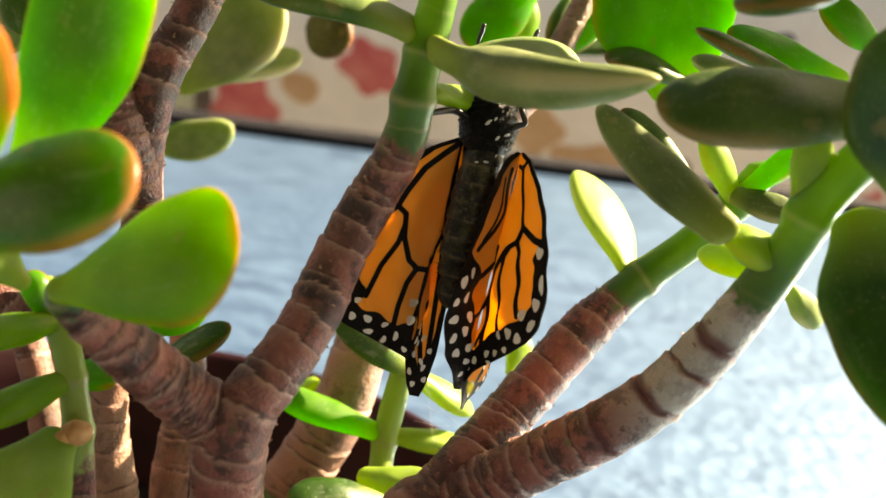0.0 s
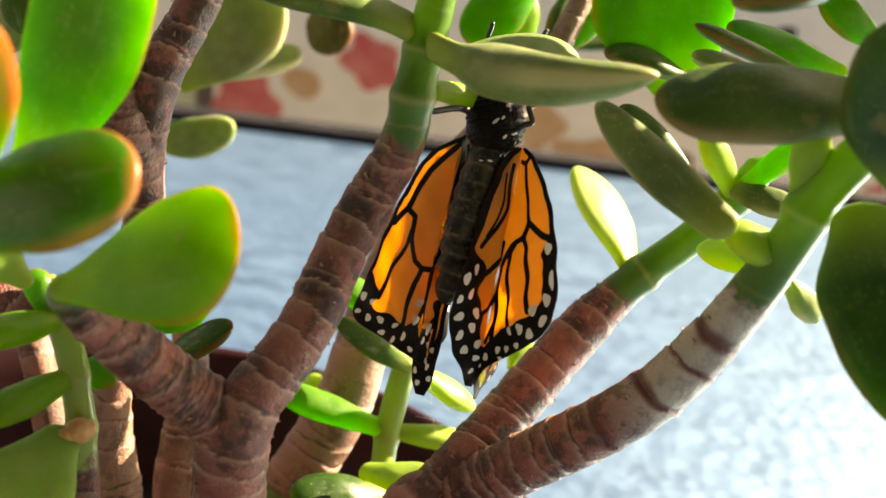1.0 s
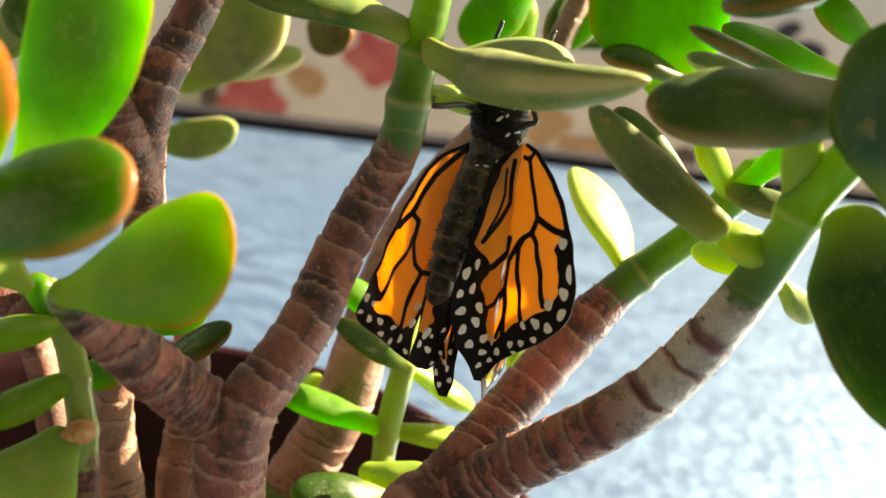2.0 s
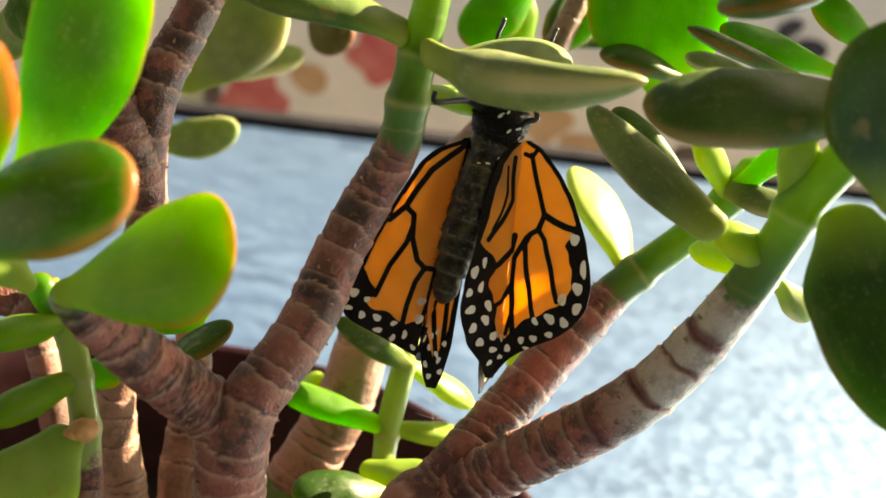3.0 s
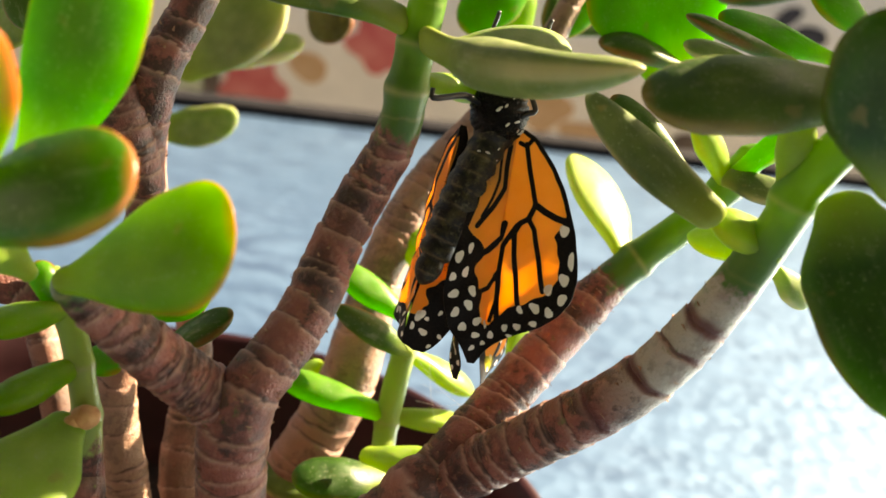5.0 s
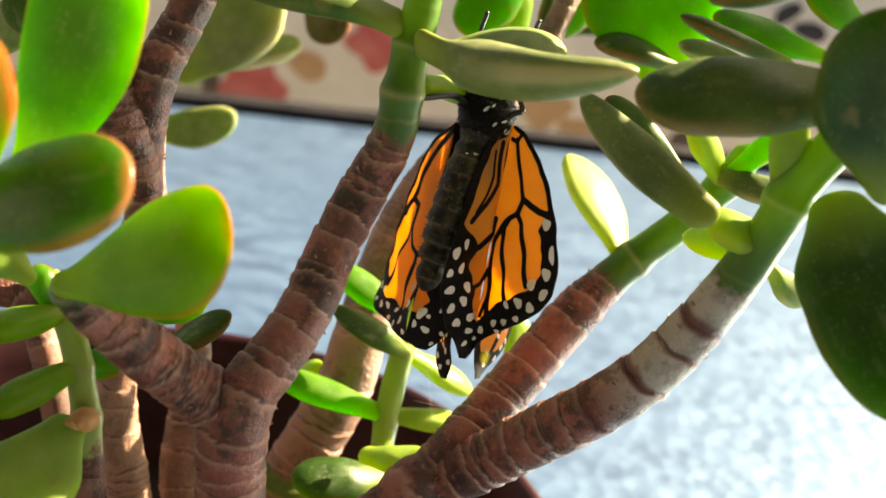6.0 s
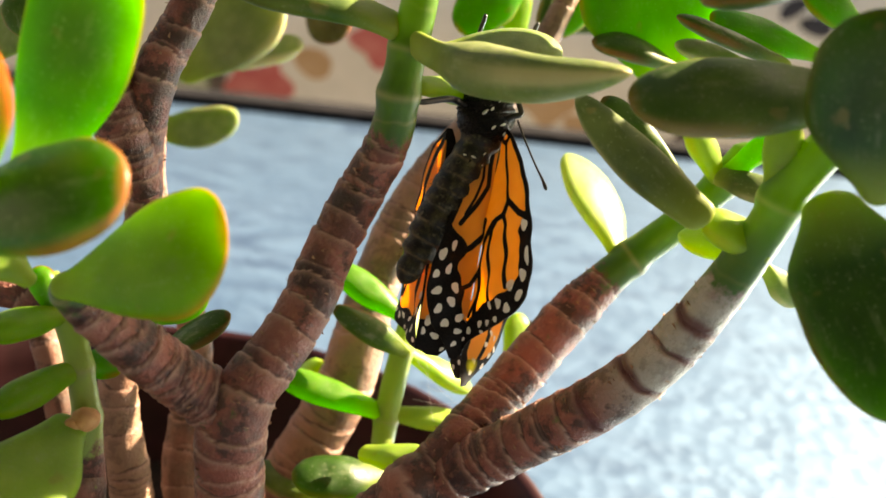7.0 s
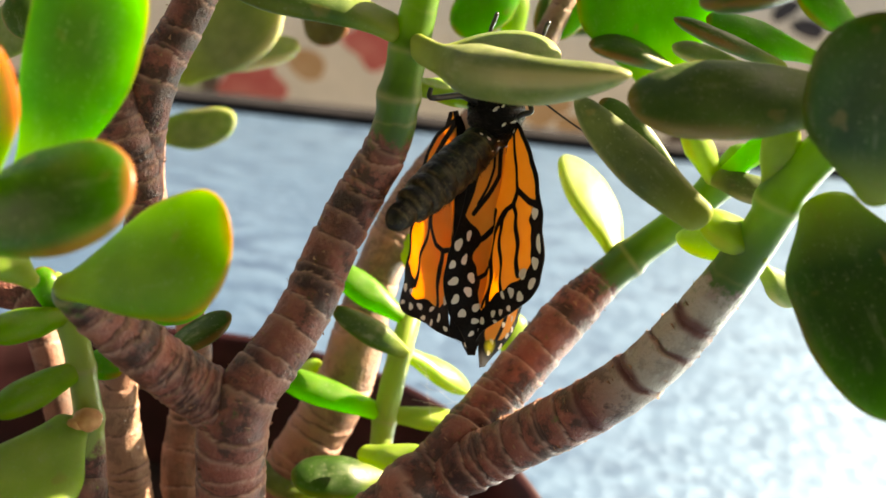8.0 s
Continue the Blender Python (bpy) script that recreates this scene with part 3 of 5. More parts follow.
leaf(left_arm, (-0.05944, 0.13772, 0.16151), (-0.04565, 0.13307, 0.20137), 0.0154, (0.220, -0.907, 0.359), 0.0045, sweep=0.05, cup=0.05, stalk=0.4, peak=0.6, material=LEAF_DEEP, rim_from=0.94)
leaf(left_arm, (-0.05819, 0.12037, 0.16646), (-0.05385, 0.11161, 0.18919), 0.0107, (0.287, -0.887, 0.361), 0.0042, stalk=0.4, red=1.6, rim_from=0.45, material=LEAF_LIME)
leaf(left_arm, (-0.06497, 0.13928, 0.14826), (-0.06711, 0.13468, 0.15315), 0.008, (0.123, -0.529, 0.840), 0.004)
leaf(left_arm, (-0.05855, 0.13870, 0.14666), (-0.06753, 0.13737, 0.15470), 0.008, (0.123, -0.529, 0.840), 0.004, material=LEAF_YOUNG)
leaf(left_arm, (-0.05281, 0.17147, 0.12558), (-0.04055, 0.17017, 0.13370), 0.0066, (0.162, -0.973, -0.166), 0.0036)
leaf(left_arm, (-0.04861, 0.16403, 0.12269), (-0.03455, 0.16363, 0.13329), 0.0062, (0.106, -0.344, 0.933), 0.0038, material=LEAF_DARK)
# behind, above the rear trunk
leaf(rear_trunk, (-0.08092, 0.29126, 0.14479), (-0.05471, 0.29624, 0.17600), 0.0230, (-0.314, -0.946, -0.083), 0.0060, sweep=0.06, stalk=0.35, material=LEAF_PALE, rim_from=0.70)
leaf(rear_trunk, (-0.08218, 0.29887, 0.14816), (-0.04656, 0.30094, 0.15676), 0.0121, (-0.073, -0.548, 0.833), 0.0058, sweep=0.03, stalk=0.5, blunt=2.8, material=LEAF_PALE, rim_from=0.70)
leaf(rear_trunk, (-0.08965, 0.29767, 0.12731), (-0.06415, 0.29793, 0.13386), 0.0120, (0.136, -0.989, 0.056), 0.0055, sweep=0.08, stalk=0.6, peak=0.5, blunt=2.6, material=LEAF_DUSTY, rim_from=0.70)
leaf(rear_trunk, (-0.04188, 0.30913, 0.17634), (-0.03903, 0.30209, 0.15701), 0.0144, (-0.332, -0.813, 0.477), 0.0055, blunt=2.8, material=LEAF_BROWN)
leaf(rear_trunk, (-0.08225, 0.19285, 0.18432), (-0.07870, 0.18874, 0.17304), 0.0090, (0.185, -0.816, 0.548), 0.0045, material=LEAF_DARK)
leaf(rear_trunk, (-0.09990, 0.21112, 0.16142), (-0.08471, 0.21184, 0.17803), 0.0120, (-0.039, -0.784, 0.619), 0.0045, material=LEAF_DUSTY)
# the pair at the node of the middle stem, and the perch
leaf(fork_stem, (-0.00924, 0.17069, 0.18483), (-0.03918, 0.16755, 0.19083), 0.0112, (0.114, -0.395, 0.912), 0.0056, stalk=0.58, bend=0.05, petiole=0.1, red=0.3, material=LEAF_SAGE, neck=1.3)
leaf(fork_stem, (-0.00779, 0.16886, 0.18350), (0.02541, 0.14673, 0.18627), 0.0107, (0.32, -0.16, 0.934), 0.0079, bend=-0.072, cup=0.058, sweep=0.046, stalk=0.26, peak=0.36, petiole=0.15, blunt=2.5, material=LEAF_PERCH, red=0.9)
leaf(fork_stem, (-0.00343, 0.17845, 0.17984), (0.01851, 0.18767, 0.18179), 0.0110, (-0.123, -0.549, 0.826), 0.0052, stalk=0.5, blunt=2.6, material=LEAF_DUSTY)
leaf(fork_stem, (-0.00665, 0.17658, 0.17472), (0.00736, 0.19814, 0.16961), 0.0065, (-0.105, -0.687, 0.719), 0.0045, stalk=0.6, material=LEAF_YOUNG)
# shade leaves along the top
leaf(back_stem, (0.01538, 0.25894, 0.19047), (-0.00139, 0.24850, 0.17349), 0.0130, (0.275, -0.720, 0.637), 0.005, material=LEAF)
leaf(back_stem, (0.01416, 0.25792, 0.17014), (0.00839, 0.25977, 0.18691), 0.0110, (0.314, -0.878, 0.361), 0.005, material=LEAF_LIME)
leaf(back_stem, (0.02189, 0.25210, 0.18923), (0.01884, 0.24271, 0.17511), 0.0070, (0.489, -0.688, 0.537), 0.0045, material=LEAF_DARK)
leaf(back_stem, (0.03427, 0.24895, 0.19227), (0.01975, 0.23884, 0.17620), 0.0085, (-0.355, -0.923, -0.148), 0.0050, material=LEAF)
leaf(back_stem, (0.04652, 0.22419, 0.17102), (0.03304, 0.22777, 0.20426), 0.0325, (0.110, -0.960, 0.258), 0.0040, cup=0.03, stalk=0.4, peak=0.55)
leaf(mid_branch, (0.04701, 0.22305, 0.17375), (0.02740, 0.22060, 0.17872), 0.0075, (0.014, -0.418, 0.908), 0.0045, bend=0.08, material=LEAF_DARK)
# unseen leaf behind the big one, added to keep sun off the pot
leaf(back_stem, (0.0250, 0.3560, 0.1600), (0.0640, 0.3680, 0.1690), 0.026, (0.60, 0.10, 0.79), 0.005, material=LEAF_DARK)
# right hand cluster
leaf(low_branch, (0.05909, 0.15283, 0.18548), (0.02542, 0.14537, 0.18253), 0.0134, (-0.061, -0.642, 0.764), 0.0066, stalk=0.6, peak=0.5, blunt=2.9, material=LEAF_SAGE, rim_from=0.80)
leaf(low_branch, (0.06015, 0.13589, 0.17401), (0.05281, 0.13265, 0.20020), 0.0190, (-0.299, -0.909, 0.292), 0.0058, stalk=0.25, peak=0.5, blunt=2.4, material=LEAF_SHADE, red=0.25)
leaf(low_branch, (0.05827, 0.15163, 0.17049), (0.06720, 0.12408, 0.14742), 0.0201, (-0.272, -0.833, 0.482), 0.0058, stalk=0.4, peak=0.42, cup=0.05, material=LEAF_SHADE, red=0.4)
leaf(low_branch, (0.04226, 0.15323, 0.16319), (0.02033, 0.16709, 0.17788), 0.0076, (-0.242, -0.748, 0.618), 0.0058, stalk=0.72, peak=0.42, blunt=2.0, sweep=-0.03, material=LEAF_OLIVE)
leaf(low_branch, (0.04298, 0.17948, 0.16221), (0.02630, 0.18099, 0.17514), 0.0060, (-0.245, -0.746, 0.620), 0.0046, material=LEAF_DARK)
leaf(mid_branch, (0.03729, 0.19971, 0.13886), (0.02704, 0.22206, 0.15349), 0.0150, (0.545, -0.472, 0.693), 0.0046, stalk=0.35, peak=0.55, sweep=0.03, material=LEAF_SUNLIT)
leaf(mid_branch, (0.06297, 0.19820, 0.18147), (0.03924, 0.19455, 0.18899), 0.0060, (0.097, -0.128, 0.987), 0.0034, material=LEAF_DARK)
leaf(mid_branch, (0.05815, 0.20697, 0.17928), (0.04145, 0.20285, 0.18257), 0.0050, (0.040, -0.609, 0.792), 0.0036, material=LEAF_DUSTY)
leaf(mid_branch, (0.07308, 0.20698, 0.18223), (0.04745, 0.20497, 0.18839), 0.0085, (0.137, -0.617, 0.775), 0.0036, material=LEAF)
leaf(low_branch, (0.05276, 0.15719, 0.20331), (0.03404, 0.14437, 0.19733), 0.0120, (-0.017, 0.142, 0.990), 0.0050, material=LEAF_DARK)
leaf(mid_branch, (0.08178, 0.21290, 0.18679), (0.06571, 0.21200, 0.19602), 0.0085, (0.066, -0.775, 0.628), 0.0040, material=LEAF)
leaf(mid_branch, (0.05457, 0.19994, 0.15703), (0.04549, 0.19828, 0.17001), 0.0062, (0.489, -0.688, 0.537), 0.0050, stalk=0.6, material=LEAF_YOUNG)
leaf(mid_branch, (0.05501, 0.19842, 0.15870), (0.06432, 0.19441, 0.17108), 0.0050, (-0.351, -0.685, 0.638), 0.0046, stalk=0.7, material=LEAF)
leaf(mid_branch, (0.05306, 0.19749, 0.15908), (0.06365, 0.18974, 0.15825), 0.0065, (-0.073, -0.548, 0.833), 0.0042, stalk=0.7, material=LEAF_OLIVE)
leaf(low_branch, (0.05195, 0.15540, 0.16914), (0.05141, 0.15533, 0.18065), 0.0060, (-0.216, -0.888, 0.405), 0.0052, stalk=0.7, material=LEAF_YOUNG)
leaf(low_branch, (0.05348, 0.15478, 0.15867), (0.04160, 0.15736, 0.16283), 0.0074, (0.004, -0.313, 0.950), 0.0050, stalk=0.8, material=LEAF_YOUNG)
leaf(low_branch, (0.05170, 0.15726, 0.15672), (0.04171, 0.16955, 0.15539), 0.0052, (0.053, -0.697, 0.715), 0.0044, stalk=0.7, material=LEAF_YOUNG)
leaf(low_branch, (0.05461, 0.16267, 0.15403), (0.06329, 0.16624, 0.14629), 0.0052, (0.275, -0.720, 0.637), 0.0040, material=LEAF_DUSTY)
# unseen crown leaves, added above and beside the stems to block the sun
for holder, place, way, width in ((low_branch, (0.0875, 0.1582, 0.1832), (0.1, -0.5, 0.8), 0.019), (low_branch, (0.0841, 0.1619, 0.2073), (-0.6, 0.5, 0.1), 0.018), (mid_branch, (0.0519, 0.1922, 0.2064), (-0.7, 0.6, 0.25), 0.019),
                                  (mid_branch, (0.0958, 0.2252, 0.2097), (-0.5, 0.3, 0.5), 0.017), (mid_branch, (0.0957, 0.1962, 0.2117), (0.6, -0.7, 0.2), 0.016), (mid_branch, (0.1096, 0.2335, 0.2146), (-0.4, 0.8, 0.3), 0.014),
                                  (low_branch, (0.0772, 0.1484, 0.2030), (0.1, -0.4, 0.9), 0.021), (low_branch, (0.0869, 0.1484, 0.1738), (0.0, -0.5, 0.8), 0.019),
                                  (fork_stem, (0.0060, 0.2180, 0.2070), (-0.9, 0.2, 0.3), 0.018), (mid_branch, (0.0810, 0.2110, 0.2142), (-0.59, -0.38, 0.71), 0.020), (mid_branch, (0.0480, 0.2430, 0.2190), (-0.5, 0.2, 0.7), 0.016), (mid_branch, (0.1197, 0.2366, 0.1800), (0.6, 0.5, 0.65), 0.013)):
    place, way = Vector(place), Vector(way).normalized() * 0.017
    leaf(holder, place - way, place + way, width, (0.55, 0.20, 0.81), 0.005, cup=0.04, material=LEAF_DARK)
# the sprouts between the stems
leaf(sprout, (-0.00687, 0.20002, 0.09585), (-0.03318, 0.19782, 0.10441), 0.0072, (-0.092, -0.359, 0.929), 0.0046, stalk=0.6, material=LEAF, red=0.2)
leaf(sprout, (-0.00813, 0.20009, 0.09605), (0.01068, 0.20448, 0.09347), 0.0058, (-0.092, -0.359, 0.929), 0.0044, stalk=0.6, material=LEAF_YOUNG)
leaf(sprout, (-0.00350, 0.19842, 0.11191), (-0.01990, 0.19215, 0.12393), 0.0058, (0.105, -0.947, 0.305), 0.0046, stalk=0.5, peak=0.45, material=LEAF_DARK)
leaf(sprout, (-0.00546, 0.20055, 0.11193), (0.01087, 0.20882, 0.09956), 0.0070, (0.109, -0.307, 0.946), 0.0042, stalk=0.5, material=LEAF_YOUNG)
leaf(sprout, (-0.00249, 0.20416, 0.11599), (-0.02290, 0.20628, 0.12767), 0.0074, (0.176, -0.494, 0.851), 0.0040, material=LEAF, red=0.2)
leaf(sprout, (-0.00536, 0.21566, 0.12421), (-0.00863, 0.22356, 0.13422), 0.0065, (-0.419, -0.791, 0.446), 0.0040, material=LEAF_YOUNG)
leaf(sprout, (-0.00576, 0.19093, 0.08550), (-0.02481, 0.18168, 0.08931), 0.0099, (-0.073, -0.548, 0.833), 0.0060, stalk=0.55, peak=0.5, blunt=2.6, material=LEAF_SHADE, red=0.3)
leaf(sprout, (-0.01128, 0.18569, 0.09448), (0.00512, 0.17680, 0.09931), 0.0081, (0.094, -0.172, 0.981), 0.0050, stalk=0.55, material=LEAF_YOUNG)
leaf(sprout, (-0.02126, 0.20066, 0.07130), (-0.03648, 0.20449, 0.07596), 0.0080, (0.014, -0.418, 0.908), 0.0045, material=LEAF_DUSTY)
leaf(sprout, (0.01811, 0.21738, 0.10552), (0.02122, 0.22430, 0.11286), 0.0060, (0.282, -0.789, 0.545), 0.0040, material=LEAF_YOUNG)
leaf(back_stem, (-0.03218, 0.21838, 0.09075), (-0.02421, 0.21493, 0.09880), 0.0060, (-0.097, -0.292, 0.951), 0.0040, material=LEAF_YOUNG)
leaf(left_sprout, (-0.05631, 0.15075, 0.12715), (-0.06605, 0.13703, 0.12453), 0.0060, (-0.004, -0.179, 0.984), 0.0050, stalk=0.6, material=LEAF_LIME, red=0.2)
leaf(left_sprout, (-0.05689, 0.15057, 0.12664), (-0.05151, 0.15669, 0.12591), 0.0058, (-0.062, -0.638, 0.768), 0.0046, stalk=0.6, material=LEAF)
leaf(left_sprout, (-0.05913, 0.15181, 0.13590), (-0.06841, 0.14121, 0.13600), 0.0060, (-0.004, -0.179, 0.984), 0.0050, stalk=0.6, material=LEAF_LIME, red=0.2)
leaf(left_sprout, (-0.05953, 0.15164, 0.13542), (-0.06427, 0.15239, 0.14334), 0.0050, (0.066, -0.775, 0.628), 0.0044, stalk=0.7, material=LEAF)
leaf(left_sprout, (-0.05595, 0.14599, 0.11991), (-0.06036, 0.12052, 0.11426), 0.0167, (-0.084, -0.973, 0.215), 0.0050, stalk=0.35, peak=0.55, material=LEAF_YOUNG, red=0.2, neck=0.0)


for place, r in (((-0.05362, 0.14467, 0.12067), 0.0024), ((-0.05490, 0.14349, 0.12034), 0.0016)):
    bm = bmesh.new()
    bmesh.ops.create_icosphere(bm, subdivisions=3, radius=r)
    for v in bm.verts:
        v.co *= 1 + 0.12 * noise.noise(v.co * 900)
        v.co.z *= 0.8
    mesh_part("withered_bud", bm_mesh("withered_bud", bm), BUDM, left_sprout, Matrix.Translation(place), "shrivelled orange bud")

# ---------------------------------------------------------------- pot, soil, table, cushion
def lathe(name, profile, sides=96):
    a = np.linspace(0, 2 * np.pi, sides, endpoint=False)
    p = np.array(profile)
    verts = np.stack([p[:, :1] * np.cos(a), p[:, :1] * np.sin(a), p[:, 1:] + 0 * a], -1)
    return to_mesh(name, verts.reshape(-1, 3), ring_faces(len(p), sides))


pot = thing("plant_pot", pose(POT_X, POT_Y, 0), "round maroon glazed plant pot standing on the glass table", "pot")
R, H = POT_R, POT_H
mesh_part("pot_body", lathe("pot_body", [(0.002, 0.0), (R - 0.020, 0.0), (R - 0.018, 0.002), (R - 0.006, H - 0.028), (R - 0.0055, H - 0.022), (R - 0.002, H - 0.020), (R + 0.0005, H - 0.017),
                                         (R, H - 0.004), (R - 0.0015, H - 0.001), (R - 0.0035, H), (R - 0.006, H - 0.002), (R - 0.008, H - 0.010), (R - 0.012, H - 0.050), (0.002, H - 0.053)]), POT, pot)
soil_prof = [(R - 0.0125, -0.002), (R - 0.014, 0.001), (R * 0.6, 0.004), (R * 0.3, 0.003), (0.003, 0.004)]
soil = mesh_part("soil", lathe("soil", [(r, SOIL_Z + z) for r, z in soil_prof]), SOIL, pot, label="dark crumbly potting soil")

table = thing("patio_table", pose(0.1, 0.28, 0), "patio table with pebbled pale blue glass and a black metal edge", "table")


def box(name, x0, x1, y0, y1, z0, z1, bevel=0.002):
    bm = bmesh.new()
    bmesh.ops.create_cube(bm, size=1.0, matrix=Matrix.Translation(((x0 + x1) / 2, (y0 + y1) / 2, (z0 + z1) / 2)) @ Matrix.Diagonal((x1 - x0, y1 - y0, z1 - z0, 1)))
    if bevel:
        bmesh.ops.bevel(bm, geom=bm.edges[:], offset=bevel, segments=3, affect="EDGES", profile=0.5)
    return bm_mesh(name, bm, False)


mesh_part("glass_top", box("glass_top", -0.75, 0.75, -0.62, 0.545, -0.008, 0.0), TABLE, table)
for x0, x1, y0, y1 in ((-0.775, 0.775, 0.547, 0.575), (-0.775, 0.775, -0.65, -0.622), (-0.775, -0.752, -0.621, 0.546), (0.752, 0.775, -0.621, 0.546)):
    mesh_part("edge_rail", box("edge_rail", x0, x1, y0, y1, -0.028, 0.008, 0.003), FRAME, table)
for x in (-0.72, 0.72):
    for y in (-0.6, 0.52):
        mesh_part("table_leg", box("table_leg", x - 0.018, x + 0.018, y - 0.018, y + 0.018, -0.72, -0.029, 0.003), FRAME, table)

ground = tagged(new("ground", box("ground", -60, 60, -60, 60, -0.80, -0.72, 0)), "grey stone patio ground reaching into the distance", "ground", kind="structure")
ground.data.materials.append(FLAG)

# unseen walls and porch roof, added behind and above the camera to cut fill
PLASTER = plain("dark_boards", (0.058, 0.054, 0.050), (0.105, 0.098, 0.092), 5, 0.9, 0.4, 0.003)
for name, args in (("wall_south", (-3.0, 3.0, -1.30, -1.15, -0.72, 1.60)), ("wall_west", (-1.75, -1.60, -1.149, 0.30, -0.72, 1.60)), ("ceiling", (-3.0, 3.0, -1.30, -0.12, 1.604, 1.75))):
    w = tagged(new(name, box(name, *args, 0)), {"ceiling": "plain roof boards over the table, unseen, added to block the sky"}.get(name, "plain dark wall, unseen, added to cut the fill light"), name.split("_")[0], kind="structure")
    w.data.materials.append(PLASTER)

# padded bench with a printed cushion beyond the table
BENCH_Y = 1.05
bench = thing("garden_bench", pose(0, BENCH_Y, -0.72), "garden bench with a padded printed backrest, behind the table", "bench")


def pillow(name, w, h, d):
    bm = bmesh.new()
    bmesh.ops.create_grid(bm, x_segments=60, y_segments=24, size=0.5)
    top = bm.verts[:]
    for v in top:
        x, y = v.co.x * 2, v.co.y * 2
        puff = (1 - abs(x) ** 8) * (1 - abs(y) ** 6)
        v.co = (x * w / 2, -d / 2 * puff - 0.004, y * h / 2)
    back = bmesh.ops.duplicate(bm, geom=bm.verts[:] + bm.edges[:] + bm.faces[:])["geom"]
    for v in back:
        if isinstance(v, bmesh.types.BMVert):
            v.co.y = -v.co.y
    bmesh.ops.bridge_loops(bm, edges=[e for e in bm.edges if e.is_boundary])
    bmesh.ops.recalc_face_normals(bm, faces=bm.faces[:])
    return bm_mesh(name, bm)


mesh_part("bench_seat", box("bench_seat", -1.2, 1.2, -0.05, 0.5, 0.38, 0.435, 0.01), FRAME, bench)
for x in (-1.1, 1.1):
    for y in (0.0, 0.45):
        mesh_part("bench_leg", box("bench_leg", x - 0.03, x + 0.03, y - 0.03, y + 0.03, 0.0, 0.379, 0.004), FRAME, bench)
cushion = mesh_part("back_cushion", pillow("back_cushion", 2.4, 0.50, 0.10), CLOTH, bench, pose(0, BENCH_Y + 0.06, -0.03))


def print_shape(place, w, h, turn, material, lobes=0):
    """A printed blossom or leaf on the cushion cover."""
    n = 40
    a = np.linspace(0, 2 * np.pi, n, endpoint=False)
    r = 1 + (0.16 * np.cos(lobes * a) if lobes else 0) + 0.05 * np.sin(3 * a + place[0] * 50)
    verts = []
    for y in (0.0, 0.012):
        for k in range(n):
            verts.append((r[k] * w / 2 * np.cos(a[k]), y, r[k] * h / 2 * np.sin(a[k])))
    me = to_mesh("printed_motif", verts, ring_faces(2, n), False)
    mesh_part("printed_motif", me, material, cushion, Matrix.Translation((place[0], BENCH_Y + 0.0045, place[2])) @ pose(0, 0, 0, 0, turn, 0))


print_shape((-0.2142, 1.0500, -0.0260), 0.066, 0.062, 10, RED, 5)
print_shape((-0.0882, 1.0500, 0.0270), 0.065, 0.050, 30, RED, 5)
print_shape((0.4427, 1.0500, -0.0512), 0.03, 0.04, 0, RED, 5)
print_shape((-0.2565, 1.0500, -0.0313), 0.018, 0.05, 5, BROWN)
print_shape((-0.1578, 1.0500, -0.0016), 0.04, 0.03, 20, ORANGE)
print_shape((0.1660, 1.0500, -0.0530), 0.12, 0.055, 20, ORANGE, 4)
print_shape((0.0836, 1.0500, -0.0126), 0.06, 0.05, 0, ORANGE, 4)
print_shape((-0.2868, 1.0500, -0.0350), 0.05, 0.05, 0, SAGE)
print_shape((0.3119, 1.0500, 0.1038), 0.03, 0.016, -40, NAVY)
print_shape((0.3378, 1.0500, 0.0886), 0.034, 0.018, 10, NAVY)
print_shape((0.3084, 1.0500, -0.0870), 0.09, 0.05, 20, BROWN)
print_shape((0.2342, 1.0500, -0.0413), 0.03, 0.04, 20, BROWN)

# ---------------------------------------------------------------- the butterfly
B_PLACE = (0.00807, 0.18447, 0.16716)
B_POSE = pose(*B_PLACE, 69.86, -6.58, 2.40)
butterfly = thing("butterfly", B_POSE, "orange and black butterfly with limp wings hanging under a leaf", "butterfly")
MM = 0.001


def at_mm(x, y, z, rx=0.0, ry=0.0, rz=0.0):
    return pose(x * MM, y * MM, z * MM, rx, ry, rz)


def seg_dist(px, py, line):
    """Distance from points to a broken line."""
    best = np.full(px.shape, 1e3)
    for (ax, ay), (bx, by) in zip(line[:-1], line[1:]):
        t = np.clip(((px - ax) * (bx - ax) + (py - ay) * (by - ay)) / ((bx - ax) ** 2 + (by - ay) ** 2 + 1e-9), 0, 1)
        best = np.minimum(best, np.hypot(px - ax - t * (bx - ax), py - ay - t * (by - ay)))
    return best


# outlines as (down, across), veins as (across, down) lines with half widths, spots as (across, down, half width, half height), in mm from the wing's root
HIND_OUT = {"right": [(0.6, 0.9), (-0.1, 3.4), (-2.4, 5.5), (-5.2, 7.9), (-9.0, 10.3), (-12.8, 12.0), (-16.7, 13.5), (-20.6, 14.5), (-24.6, 15.1), (-28.3, 14.7), (-31.4, 12.9), (-34.0, 10.0), (-35.6, 6.6), (-37.2, 3.8), (-38.8, 1.8), (-40.5, 0.5), (-42.5, -0.9)],
            "left": [(0.2, -0.6), (-1.4, 2.2), (-3.5, 5.4), (-6.2, 7.4), (-11.9, 9.5), (-19.4, 11.9), (-28.3, 13.9), (-33.4, 15.2), (-35.6, 15.3), (-37.1, 13.9), (-38.1, 10.7), (-39.4, 5.0), (-40.6, 0.8), (-41.3, -1.4), (-41.8, -3.0)]}
